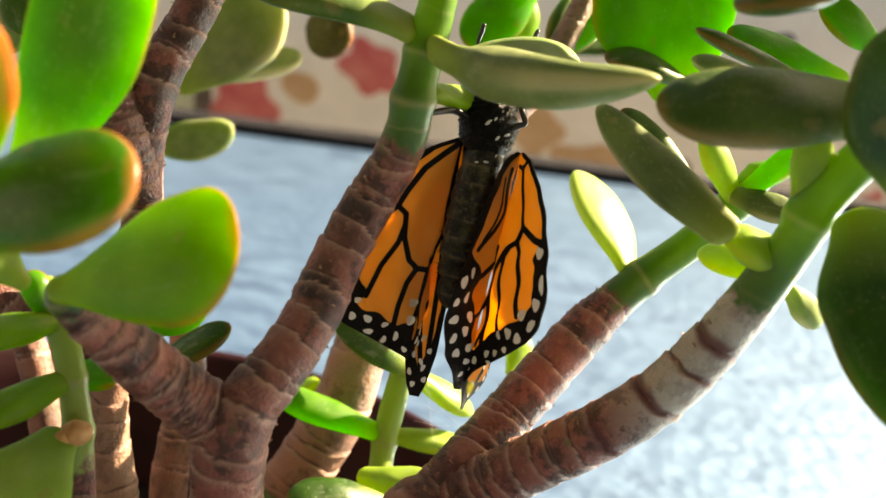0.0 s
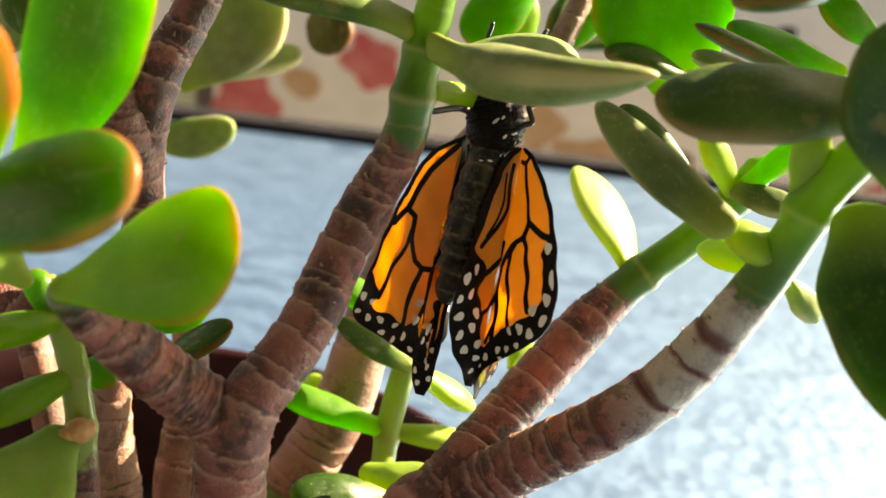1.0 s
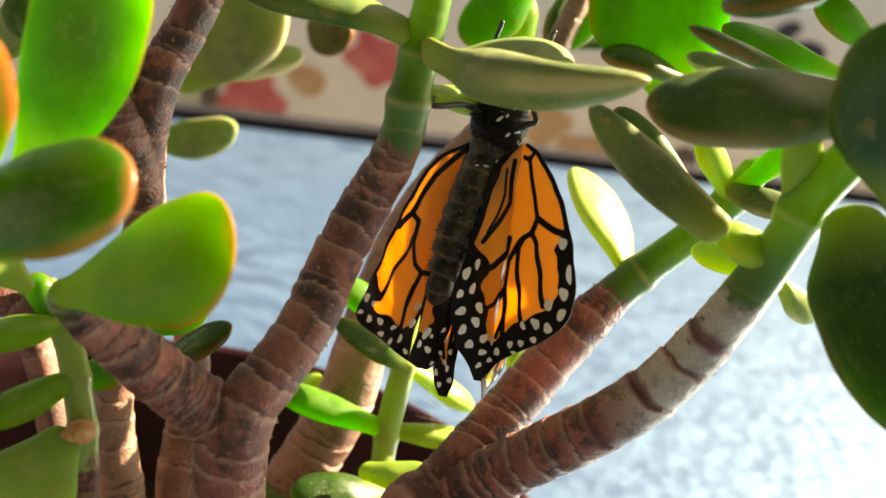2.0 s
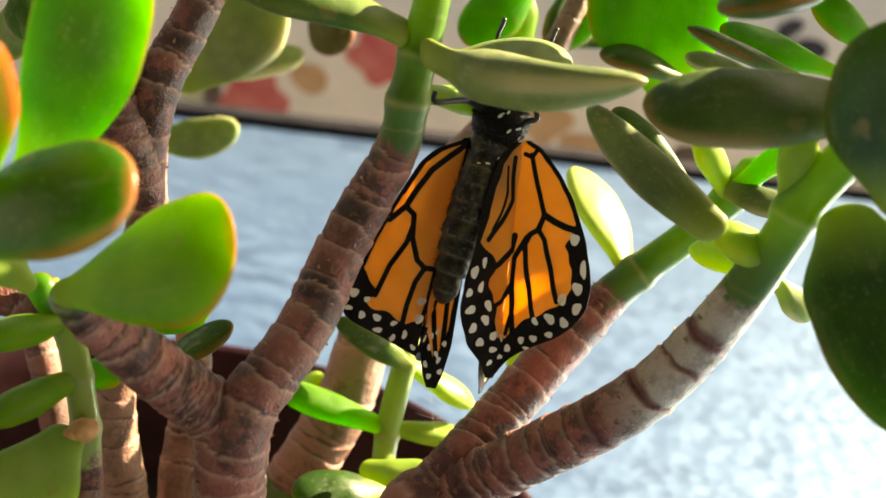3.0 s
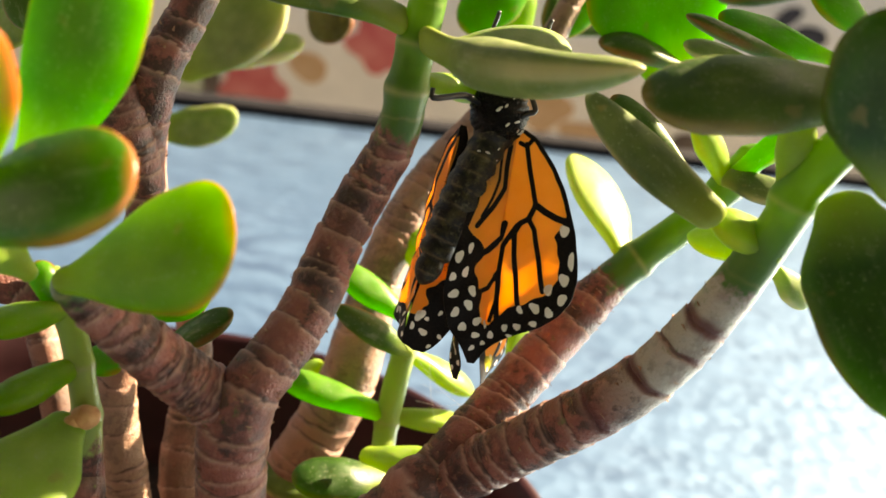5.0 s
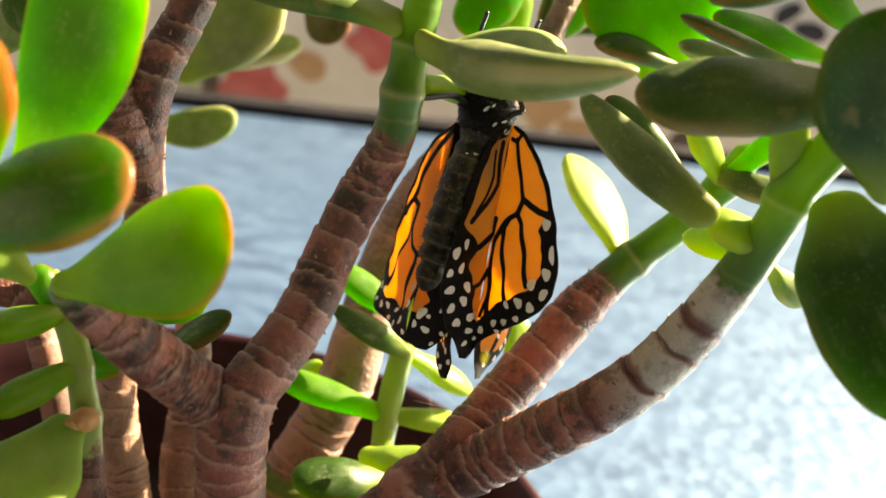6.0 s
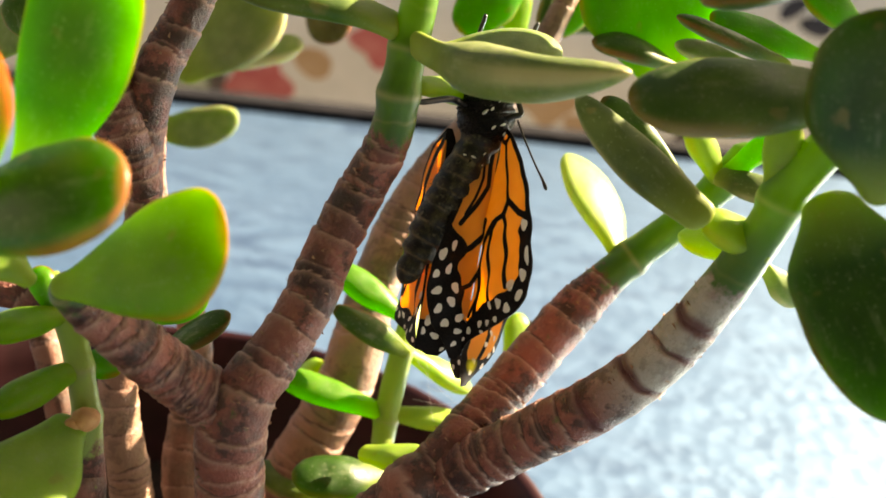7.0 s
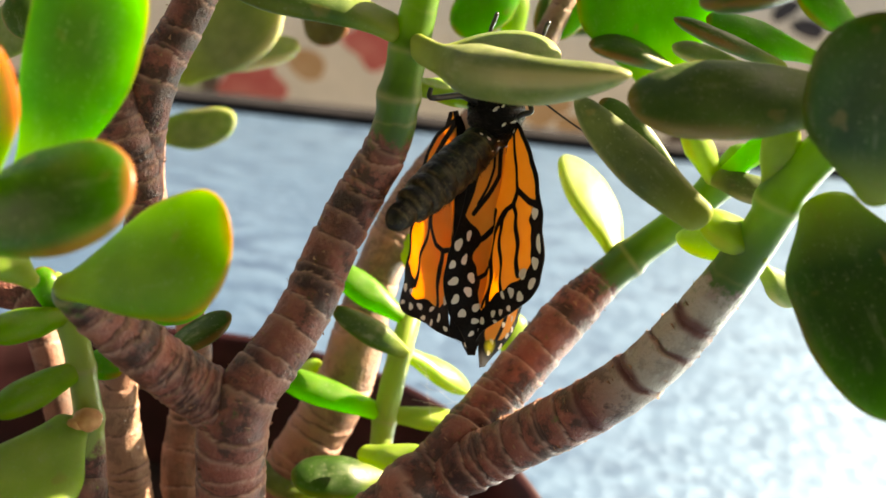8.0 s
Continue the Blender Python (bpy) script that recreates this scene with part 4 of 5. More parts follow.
HIND_IN = {"right": [(0.6, -0.8), (-0.6, -2.6), (-3.5, -4.8), (-7.3, -6.0), (-12.5, -6.8), (-16.8, -7.2), (-19.6, -7.6), (-22.5, -8.2), (-25.7, -9.0), (-29.8, -9.0), (-33.8, -8.1), (-36.7, -6.8), (-38.9, -4.6), (-41.1, -2.9), (-42.5, -1.9)],
           "left": [(0.2, -1.0), (-1.2, -1.8), (-5.5, -3.0), (-10.8, -4.2), (-16.1, -5.2), (-21.3, -6.2), (-26.4, -7.4), (-32.3, -8.2), (-36.0, -8.4), (-39.0, -7.0), (-40.8, -5.6), (-41.8, -4.2)]}
HIND_VEINS = {"right": [
    ([(2.1, -1.9), (3.6, -7.0), (5.5, -12.4)], 0.40),
    ([(5.5, -12.4), (7.4, -13.4), (9.6, -14.2), (11.2, -14.5)], 0.55),
    ([(5.5, -12.4), (4.6, -15.1), (3.3, -16.1), (2.6, -18.0), (3.7, -23.5), (5.1, -29.4), (6.1, -33.4)], 0.42),
    ([(4.6, -15.1), (6.0, -16.9), (7.6, -21.8), (9.4, -27.5)], 0.38),
    ([(2.9, -16.6), (0.9, -20.6), (1.0, -26.0), (1.3, -30.1), (2.2, -34.3)], 0.42),
    ([(-1.0, -2.7), (-1.1, -6.8), (-1.0, -10.4), (-2.7, -14.3), (-4.7, -17.9)], 0.42),
    ([(0.7, -16.6), (0.2, -19.2), (-1.9, -21.9), (-4.5, -23.6)], 0.55),
    ([(0.8, -25.5), (-0.8, -28.6), (-2.5, -29.5)], 0.40),
    ([(1.3, -30.1), (0.9, -34.3)], 0.30),
    ([(-2.4, -4.5), (-2.3, -9.0), (-3.2, -13.0), (-4.2, -16.0)], 0.22),
    ([(0.8, -1.8), (2.2, -2.3), (3.4, -0.5)], 0.35),
], "left": [
    ([(0.0, -1.3), (2.2, -3.8), (5.0, -7.2), (7.1, -11.9), (8.1, -14.8), (10.4, -17.8)], 0.48),
    ([(8.1, -14.8), (6.3, -15.9), (5.6, -20.0), (3.8, -23.8), (2.1, -24.9), (0.0, -24.7)], 0.45),
    ([(6.0, -18.0), (6.4, -21.2), (8.4, -25.9), (9.7, -31.8)], 0.42),
    ([(2.1, -24.9), (3.2, -27.8), (3.7, -32.2), (3.7, -35.9)], 0.42),
    ([(-0.6, -2.4), (-0.6, -7.9), (-0.6, -14.2), (-0.6, -20.6), (0.1, -26.0), (0.1, -31.3), (0.7, -36.7)], 0.40),
    ([(2.6, -1.6), (6.6, -6.2), (9.0, -12.5)], 0.18),
]}
OUTER_SPOTS = {"right": [(11.4, -16.2, 0.91, 1.12), (13.5, -21.3, 0.51, 1.9), (12.7, -24.8, 0.91, 1.22), (10.3, -27.0, 0.81, 1.02), (13.0, -28.3, 0.91, 1.02), (8.6, -30.6, 1.02, 0.91), (11.2, -31.0, 0.81, 0.91),
                         (5.9, -31.4, 0.61, 0.71), (8.8, -33.4, 0.91, 0.51), (5.9, -34.5, 0.71, 0.71), (3.7, -35.1, 0.51, 0.81), (4.8, -36.4, 0.61, 0.41)],
               "left": [(13.6, -32.3, 0.92, 0.92), (13.9, -35.2, 0.72, 0.51), (10.9, -32.9, 0.62, 0.62), (11.2, -35.9, 0.72, 0.72), (8.4, -35.7, 0.92, 0.62), (5.2, -36.0, 0.62, 0.51), (7.8, -37.9, 0.92, 0.51), (4.8, -38.6, 0.51, 0.72), (2.8, -37.5, 0.51, 0.82)]}
INNER_SPOTS = {"right": [(-5.4, -22.0, 0.51, 1.02), (-7.4, -23.9, 0.71, 1.22), (-5.7, -26.4, 0.61, 1.12), (-7.9, -27.6, 0.61, 0.91), (-3.9, -29.5, 0.81, 0.91), (-7.0, -30.6, 0.91, 0.81), (-4.1, -32.1, 0.91, 0.91), (-6.2, -33.8, 0.81, 0.91),
                         (-1.9, -34.8, 0.81, 0.81), (-4.3, -36.2, 0.71, 0.91), (-0.1, -35.2, 0.61, 0.81), (-1.8, -37.3, 0.91, 0.51), (0.1, -38.5, 0.71, 0.51), (1.5, -36.8, 0.51, 0.81), (-1.9, -39.7, 0.51, 0.61)],
               "left": [(1.2, -31.0, 0.72, 0.92), (0.9, -34.1, 0.72, 1.03), (-1.9, -35.2, 0.92, 1.13), (-3.3, -38.1, 0.92, 0.62), (0.8, -39.4, 0.51, 0.51), (-1.0, -37.4, 0.41, 0.82), (-3.4, -35.6, 0.45, 0.45), (-5.6, -34.0, 0.45, 0.5), (-6.6, -38.3, 0.5, 0.42), (-5.0, -40.4, 0.42, 0.4), (-7.2, -31.0, 0.4, 0.6)]}
FORE_OUT = {"left": [(2.2, 1.0), (0, 2.4), (-3, 4.0), (-8, 5.0), (-16, 5.4), (-26, 5.0), (-33, 4.2), (-38, 3.2), (-42, 2.2), (-44.0, 1.2)],
            "right": [(2.2, 1.0), (-2, 1.4), (-7, 1.8), (-16, 2.0), (-25, 2.4), (-29.5, 5.6), (-35, 4.0), (-39, 0.4), (-42, -2.8), (-43.4, -4.4)]}
FORE_IN = {"left": [(2.2, -1.0), (-10, -2.0), (-24, -2.4), (-36, -2.2), (-42, -1.2), (-44.0, -0.4)],
           "right": [(2.2, -1.0), (-4, -1.2), (-19, -1.5), (-26, -2.2), (-30.5, -4.6), (-36, -5.4), (-41, -6.2), (-43.4, -6.0)]}
FORE_VEINS = {"left": [([(1, 0), (5, -10), (5.5, -20), (3.5, -34), (1, -42)], 0.5), ([(5.5, -20), (2, -30), (0, -40)], 0.4),
                       ([(1, -6), (0, -20), (-0.6, -36)], 0.4), ([(5.2, -14), (9, -24), (6.5, -34)], 0.4)],
              "right": [([(1, 0), (3, -12), (2.2, -26), (-0.2, -34), (-3.0, -40)], 0.35), ([(3, -12), (5.4, -24), (4.6, -32)], 0.3)]}


def wing_mesh(name, out, inn, veins, side, x_from, x_to, edge_soft, curl, spot_from, seed, spots):
    """A wing sheet with thickness. side: 1 or -1; x_from, x_to: the share of its width, from the inner (0) to the outer edge (1),
    or the fold line at x = 0 where None."""
    g = np.random.default_rng(seed)
    oy, ox = np.array(out).T
    iy, ix = np.array(inn).T
    ylow, yhigh = oy.min(), oy.max()
    rows, cols = 170, 60
    y = yhigh + (ylow - yhigh) * (1 - np.cos(np.linspace(0, np.pi, rows))) / 2
    fine = np.linspace(ylow, yhigh, 400)
    ker = np.hanning(25) / np.hanning(25).sum()

    def edge(xs, ys):
        v = np.interp(fine, ys[::-1], xs[::-1])
        v = np.convolve(np.pad(v, 12, mode="edge"), ker, mode="valid")
        return np.interp(y, fine, v)

    xo, xi = edge(ox, oy), edge(ix, iy)
    xo = np.maximum(xo, xi + 0.2)
    outline = np.vstack([np.stack([xo, y], 1), np.stack([xi, y], 1)[::-1]])
    lo, hi = xi.copy(), xo.copy()
    if x_from == "fold":
        lo = np.clip(np.full(rows, -0.05), xi, xo)
    if x_to == "fold":
        hi = np.clip(np.full(rows, 0.05), xi, xo)
    s = np.linspace(0, 1, cols)
    X = lo[:, None] + (hi - lo)[:, None] * s[None]
    Y = np.repeat(y[:, None], cols, 1)
    # how deep inside the margin, and the black lines
    rim = seg_dist(X, Y, outline[::3])
    low = np.clip((spot_from - Y) / 5, 0, 1)
    deep = np.clip((spot_from - 6 - Y) / 12, 0, 1)
    if name == "forewing":
        border = 1.0 + 1.3 * low + edge_soft * deep
    elif side > 0:
        border = 0.75 + 2.7 * np.clip((-13.5 - Y) / 4, 0, 1) * np.clip(X / 3, 0, 1) + 1.5 * np.clip((-25 - Y) / 5, 0, 1) + 4.4 * np.clip((1 - X) / 3, 0, 1) * np.clip((-18.5 - Y) / 3, 0, 1) + 0.7 * np.clip(-X / 3, 0, 1) * np.clip((Y + 19) / 3, 0, 1)
    else:
        border = 0.75 + 3.5 * np.clip((-27.5 - Y) / 3, 0, 1) + 1.6 * np.clip((3 - X) / 2, 0, 1) * np.clip((-33 - Y) / 3, 0, 1) + 1.6 * np.clip(-X / 2, 0, 1)
    border = border * (1 + 0.06 * np.sin(X * 1.1 + Y * 0.9) + 0.04 * np.sin(Y * 1.7 - X * 1.3))
    d = rim - border
    for line, half in veins:
        d = np.minimum(d, seg_dist(X, Y, line) - half - 0.05)
    if name != "forewing" and side < 0:
        d = np.where(X < -0.3, np.minimum(d, -23.5 - Y), d)
    if name == "forewing" and side > 0:
        d = np.minimum(d, Y + 38.5)
    orange = np.clip(0.5 + d / 0.7, 0, 1)
    # pale spots on the black margin
    white = np.full(X.shape, -9.0)
    for cx, cy, rx, ry in spots:
        ex, ey = (X - cx) / (rx * 0.92), (Y - cy) / (ry * 0.92)
        ang, lean = np.arctan2(ey, ex), g.uniform(-0.25, 0.25)
        ex = ex + lean * ey
        size = 1 + 0.13 * np.cos(2 * ang + g.uniform(0, 6.28)) + 0.10 * np.cos(3 * ang + g.uniform(0, 6.28))
        white = np.maximum(white, (size - (np.abs(ex) ** 2.4 + np.abs(ey) ** 2.4) ** (1 / 2.4)) * min(rx, ry))
    white = np.clip(0.5 + white / 0.45, 0, 1)
    tan = np.clip((Y + 13) / 5, 0, 1) * np.clip(0.2 - X / 2, 0.0, 1) * 0.9
    lemon = np.clip(1.4 - np.hypot(X + 3.6, (Y + 39.6) * 0.8) / 1.0, 0, 1) if name == "forewing" and side > 0 else 0 * X
    Z = -curl * 0.018 * X ** 2 + 0.35 * np.sin(Y * 0.30 + X * 0.5) + 0.22 * np.sin(Y * 0.7 - X * 0.8 + 1) * np.clip(-Y / 20, 0, 1)
    Z += 0.10 * (1 - orange) * np.clip(rim / 0.6, 0, 1)
    th = 0.09
    V1 = np.stack([X * side, Y, Z + th], -1).reshape(-1, 3)
    V2 = np.stack([X * side, Y, Z - th], -1).reshape(-1, 3)
    n = rows * cols
    idx = np.arange(n).reshape(rows, cols)
    q = np.stack([idx[:-1, :-1], idx[:-1, 1:], idx[1:, 1:], idx[1:, :-1]], -1).reshape(-1, 4)
    if side > 0:
        q = q[:, ::-1]
    faces = [tuple(f) for f in q] + [tuple(f[::-1] + n) for f in q]
    loop = np.r_[idx[0, :], idx[1:, -1], idx[-1, ::-1][1:], idx[::-1, 0][1:-1]]
    for b0, b1 in zip(loop, np.roll(loop, -1)):
        faces.append((b0, b1, b1 + n, b0 + n) if side < 0 else (b1, b0, b0 + n, b1 + n))
    both = lambda v: np.r_[v.ravel(), v.ravel()]
    return to_mesh(name, np.vstack([V1, V2]) * MM, faces, orange=both(orange), white=both(white), tan=both(tan), lemon=both(lemon))


wings = {}
for side, word in ((-1, "left"), (1, "right")):
    root = B_POSE @ at_mm(4.0 * side, -3.0, 0)
    own = (HIND_OUT[word], HIND_IN[word], HIND_VEINS[word], side)
    spots = OUTER_SPOTS[word] + INNER_SPOTS[word]
    fan = mesh_part("hindwing", wing_mesh("hindwing", *own, "fold", None, 2.9, 0.35, -12, 3, spots), WING, butterfly, root, "orange wing sheet with black veins and white spotted margin")
    fold = mesh_part("wing_fold", wing_mesh("wing_fold", *own, None, "fold", 2.9, 0.2, -12, 3, spots), WING, butterfly, root, "inner fold of the hindwing, black with white spots")
    tips = [(0.6 + 1.5 * math.sin(2.4 * i) - (3.0 if side > 0 else 0.0) * (i > 4), -33.5 - 1.05 * i, 0.42, 0.62) for i in range(9)]
    fore = mesh_part("forewing", wing_mesh("forewing", FORE_OUT[word], FORE_IN[word], FORE_VEINS[word], side, None, None, 2.0, 0.35, {"left": -33, "right": -37}[word], 9, tips), WING, butterfly, root, "limp forewing with a dark spotted tip")
    wings[word] = (fan, fold, fore)


def spindle(name, profile, wide=1.0, lumps=0.0):
    """A turned body; profile rows of distance down, radius (mm)."""
    s = spline([(0, -d, 0, r) for d, r in profile], 0.35)
    k = 36
    a = np.linspace(0, 2 * np.pi, k, endpoint=False)
    r = s[:, 3:4] * (1 + lumps * np.sin(5 * a[None] + s[:, 1:2] * 2.1) * np.sin(s[:, 1:2] * 3.7))
    verts = np.stack([r * np.cos(a)[None] * wide, s[:, 1:2] + 0 * r, r * np.sin(a)[None]], -1)
    ring = np.exp(-((((-s[:, 1:2]) / 3.3 + 0.02 + 0.05 * np.sin(3 * a)[None]) % 1 - 0.06) / 0.07) ** 2) * (s[:, 1:2] < -0.5)
    return to_mesh(name, verts.reshape(-1, 3) * MM, ring_faces(len(s), k), ring=ring.ravel())


seg = [(-4.0, 1.2), (-3.2, 3.0), (-1.2, 3.9)]
for i in range(8):
    r = (3.7, 4.0, 4.15, 4.15, 4.05, 3.8, 3.3, 2.5)[i]
    seg += [(3.3 * i + 0.6, r * 0.92), (3.3 * i + 1.9, r), (3.3 * i + 3.1, r * 0.97)]
seg += [(27.6, 1.9), (28.6, 1.0), (29.0, 0.2)]
abdomen = mesh_part("abdomen", spindle("abdomen", seg, 1.0, 0.02), BELLY, butterfly, B_POSE @ at_mm(-0.5, -3.0, 1.5), "plump dark olive abdomen with pale segment lines")
thorax = mesh_part("thorax", spindle("thorax", [(-6.3, 0.4), (-5.8, 2.6), (-4.4, 3.8), (-2, 4.6), (0.4, 4.7), (2.4, 4.2), (4.2, 3.2), (5.4, 1.8), (5.8, 0.3)], 1.12, 0.07), BODY, butterfly, B_POSE @ at_mm(0, 0, 0), "black furry thorax with white dots")
head = mesh_part("head", spindle("head", [(-2.6, 0.2), (-2.2, 1.4), (-0.8, 2.4), (0.8, 2.4), (2.2, 1.4), (2.6, 0.2)], 1.1), BODY, thorax, B_POSE @ at_mm(0.5, 7.6, 0.5))


def dots(parent, count, spread, seed, low, high, size):
    """White flecks scattered on a rounded body, joined into one part."""
    g = np.random.default_rng(seed)
    bm = bmesh.new()
    for _ in range(count):
        a, h = g.uniform(0.1, 3.04), g.uniform(low, high)
        r = spread * math.sqrt(max(0.1, 1 - (h / 7.5) ** 2))
        s = g.uniform(0.6, 1.3) * size
        bmesh.ops.create_uvsphere(bm, u_segments=8, v_segments=6, radius=s * MM,
                                  matrix=Matrix.Translation((r * math.cos(a) * MM, h * MM, r * math.sin(a) * MM)) @ pose(0, 0, 0, 0, 0, g.uniform(0, 90)) @ Matrix.Diagonal((g.uniform(0.9, 1.7), g.uniform(0.45, 0.8), 0.6, 1)))
    return tagged(mesh_part("white_dot", bm_mesh("white_dot", bm), DOT, parent), kind="stuff")


dots(thorax, 9, 4.75, 2, -3.5, 3.0, 0.40)


def fur(parent, count, seed, length, bodies):
    g = np.random.default_rng(seed)
    verts, faces = [], []
    for _ in range(count):
        a, h = g.uniform(0, 6.28), g.uniform(*bodies[0])
        r = np.interp(h, bodies[1], bodies[2])
        d = np.array([np.cos(a), g.uniform(-0.9, 0.1), np.sin(a)]) + g.normal(0, 0.25, 3)
        d /= np.linalg.norm(d)
        p = np.array([r * np.cos(a), h, r * np.sin(a)])
        s = np.cross(d, (0.2, 1, 0.1))
        s = s / np.linalg.norm(s) * 0.045
        t = np.cross(d, s)
        n = len(verts)
        e = p + d * length * g.uniform(0.5, 1.2)
        verts += [p + s, p - 0.5 * s + 0.87 * t, p - 0.5 * s - 0.87 * t, e]
        faces += [(n, n + 1, n + 3), (n + 1, n + 2, n + 3), (n + 2, n, n + 3)]
    ob = mesh_part("fur", to_mesh("fur", np.array(verts) * MM, faces), BODY, parent)
    return tagged(ob, kind="stuff")


fur(thorax, 900, 5, 1.1, ((-5, 5.8), (-5.8, -4, 0, 4, 6.3), (0.6, 3.2, 4.7, 3.8, 0.6)))
fur(abdomen, 700, 6, 0.8, ((-27, -1), (-28, -24, -16, -6, 0), (1.5, 3.0, 4.0, 3.9, 2.6)))
dots(abdomen, 12, 4.0, 8, -6.5, -1, 0.25)


def limb(name, parent, pts, label=""):
    return mesh_part(name, tube(name, [(x * MM, y * MM, z * MM, r * 1.25 * MM) for x, y, z, r in pts], 10, 0.0004), CHITIN, parent, None, label)


limb("leg", thorax, [(-3, 1.2, 2, 0.6), (-5.2, 2.0, 4, 0.55), (-7.2, 1.9, 7, 0.48), (-11.2, 0.6, 11, 0.42), (-12.2, 0.8, 11.5, 0.38), (-12.0, 2.2, 11.3, 0.34)])
limb("leg", thorax, [(3, -1.2, 2, 0.5), (4.8, 0.0, 3.2, 0.46), (6.2, 0.6, 3.6, 0.42), (5.4, 3.2, 3.8, 0.40), (6.5, 3.7, 3.6, 0.44), (6.4, 4.6, 3.2, 0.42), (5.0, 4.7, 2.5, 0.36)])
limb("leg", thorax, [(-1.5, 4.5, 1, 0.45), (-2.0, 9, -0.6, 0.4), (-2.2, 15, -2.6, 0.32), (-1.4, 18.0, -2.2, 0.36), (-1.2, 18.9, -1.6, 0.30)])
limb("leg", thorax, [(2, 4.5, 1, 0.45), (4, 9, -0.6, 0.4), (7.4, 15, -2.6, 0.32), (8.2, 17.4, -2.2, 0.36), (8.6, 18.0, -1.6, 0.30)])
antenna = limb("antenna", butterfly, [(0, 0, 0, 0.16), (1.4, -4, 0.3, 0.15), (3.0, -8, 0.4, 0.15), (4.4, -11, 0.4, 0.20), (4.9, -12.4, 0.4, 0.30), (5.1, -13, 0.4, 0.12)])

# spider silk between the small sprout and the mid branch
for i, (p, q) in enumerate((((-0.00195, 0.19987, 0.11006), (0.00916, 0.18247, 0.10903)), ((-0.00065, 0.20006, 0.10472), (0.00729, 0.19086, 0.10869)), ((0.00027, 0.19976, 0.10975), (0.00300, 0.19553, 0.09812)), ((-0.00177, 0.19876, 0.10115), (0.00989, 0.18497, 0.11004)))):
    mid = [(a + b) / 2 for a, b in zip(p, q)]
    mid[2] -= 0.0012
    web = tagged(new("spider_thread", tube("spider_thread", [(*p, 0.000022), (*mid, 0.000022), (*q, 0.000022)], 5, 0.002)), "thin pale spider thread between jade stems", "thread", "spider threads")
    web.data.materials.append(SILK)


def motions():
    """The butterfly sways and turns under its leaf, opens and shuts its wings and bends its abdomen."""
    walk(thorax, [
        (0, at_mm(-3.46, 1.53, 0, 0, 0, -1.15)),
        (0.5, at_mm(-1.73, 0.92, 0, 0, 0, -4.94)),
        (1, at_mm(-2.14, 1.22, 0, 0, 0, -2.3)),
        (1.5, at_mm(-1.12, 1.63, 0, 0, 0, -4.94)),
        (3, at_mm(-0.31, 2.75, 0, 0, 0, -6.15)),
        (3.5, at_mm(1.53, 1.32, 0, 0, 0, -8.02)),
        (4, at_mm(0.1, 1.43, 0, 0, 0, -7.7)),
        (4.5, at_mm(0.1, 1.53, 0, 0, 0, -4.05)),
        (6, at_mm(-1.93, 2.04, 0, 0, 0, -4.64)),
        (6.5, at_mm(-1.53, 1.32, 0, 0, 0, -3.46)),
        (7, at_mm(-1.53, 1.63, 0, 0, 0, -4.34)),
        (7.5, at_mm(-2.24, 2.85, 0, 0, 0, -4.34)),
        (8, at_mm(0.51, 2.44, 0, 0, 0, -5.24)),
    ])
    walk(abdomen, [
        (0, at_mm(-3.87, -2.24, -0.5, 0, 0, -13.49)),
        (0.5, at_mm(-3.46, -3.87, -0.5, 0, 0, -17.82)),
        (1, at_mm(-2.95, -2.65, -0.5, 0, 0, -16.7)),
        (1.5, at_mm(-2.85, -3.26, -0.5, 0, 0, -20.76)),
        (3, at_mm(-2.44, -2.65, -0.5, 0, 0, -17.59)),
        (3.5, at_mm(-1.22, -3.26, -0.5, 0, 0, -24.49)),
        (4, at_mm(-2.55, -3.36, -0.5, 0, 0, -23.94)),
        (4.5, at_mm(-1.32, -3.05, -0.5, 0, 0, -28.35)),
        (6, at_mm(-3.56, -2.95, -0.5, 0, 0, -20.65)),
        (6.5, at_mm(-2.75, -2.75, -0.5, 0, 0, -27.09)),
        (7, at_mm(-3.05, -3.46, -0.5, 0, 0, -29.62)),
        (7.5, at_mm(-3.77, -1.93, -0.5, -17.23, 0, -40.87)),
        (8, at_mm(-1.32, -2.14, -0.5, -35.35, 0, -47.07)),
    ])
    walk(antenna, [
        (0, at_mm(1.53, 4.38, -1.5, 0, 0, 150)),
        (0.5, at_mm(1.53, 4.38, -1.5, 0, 0, 150)),
        (1, at_mm(1.53, 4.38, -1.5, 0, 0, 150)),
        (1.5, at_mm(1.53, 4.38, -1.5, 0, 0, 150)),
        (3, at_mm(1.53, 4.38, -1.5, 0, 0, 150)),
        (3.5, at_mm(1.53, 4.38, -1.5, 0, 0, 150)),
        (4, at_mm(1.53, 4.38, -1.5, 0, 0, 150)),
        (4.5, at_mm(1.53, 4.38, -1.5, 0, 0, 150)),
        (6, at_mm(1.53, 4.38, -1.5, 0, 0, 80)),
        (6.5, at_mm(4.58, 1.32, -1.5, 0, 0, 0)),
        (7, at_mm(4.38, 1.12, -1.5, 0, 0, 0)),
        (7.5, at_mm(5.91, 4.68, -1.5, 0, 0, 2)),
        (8, at_mm(9.06, 4.99, -1.5, 0, 0, 32)),
    ])
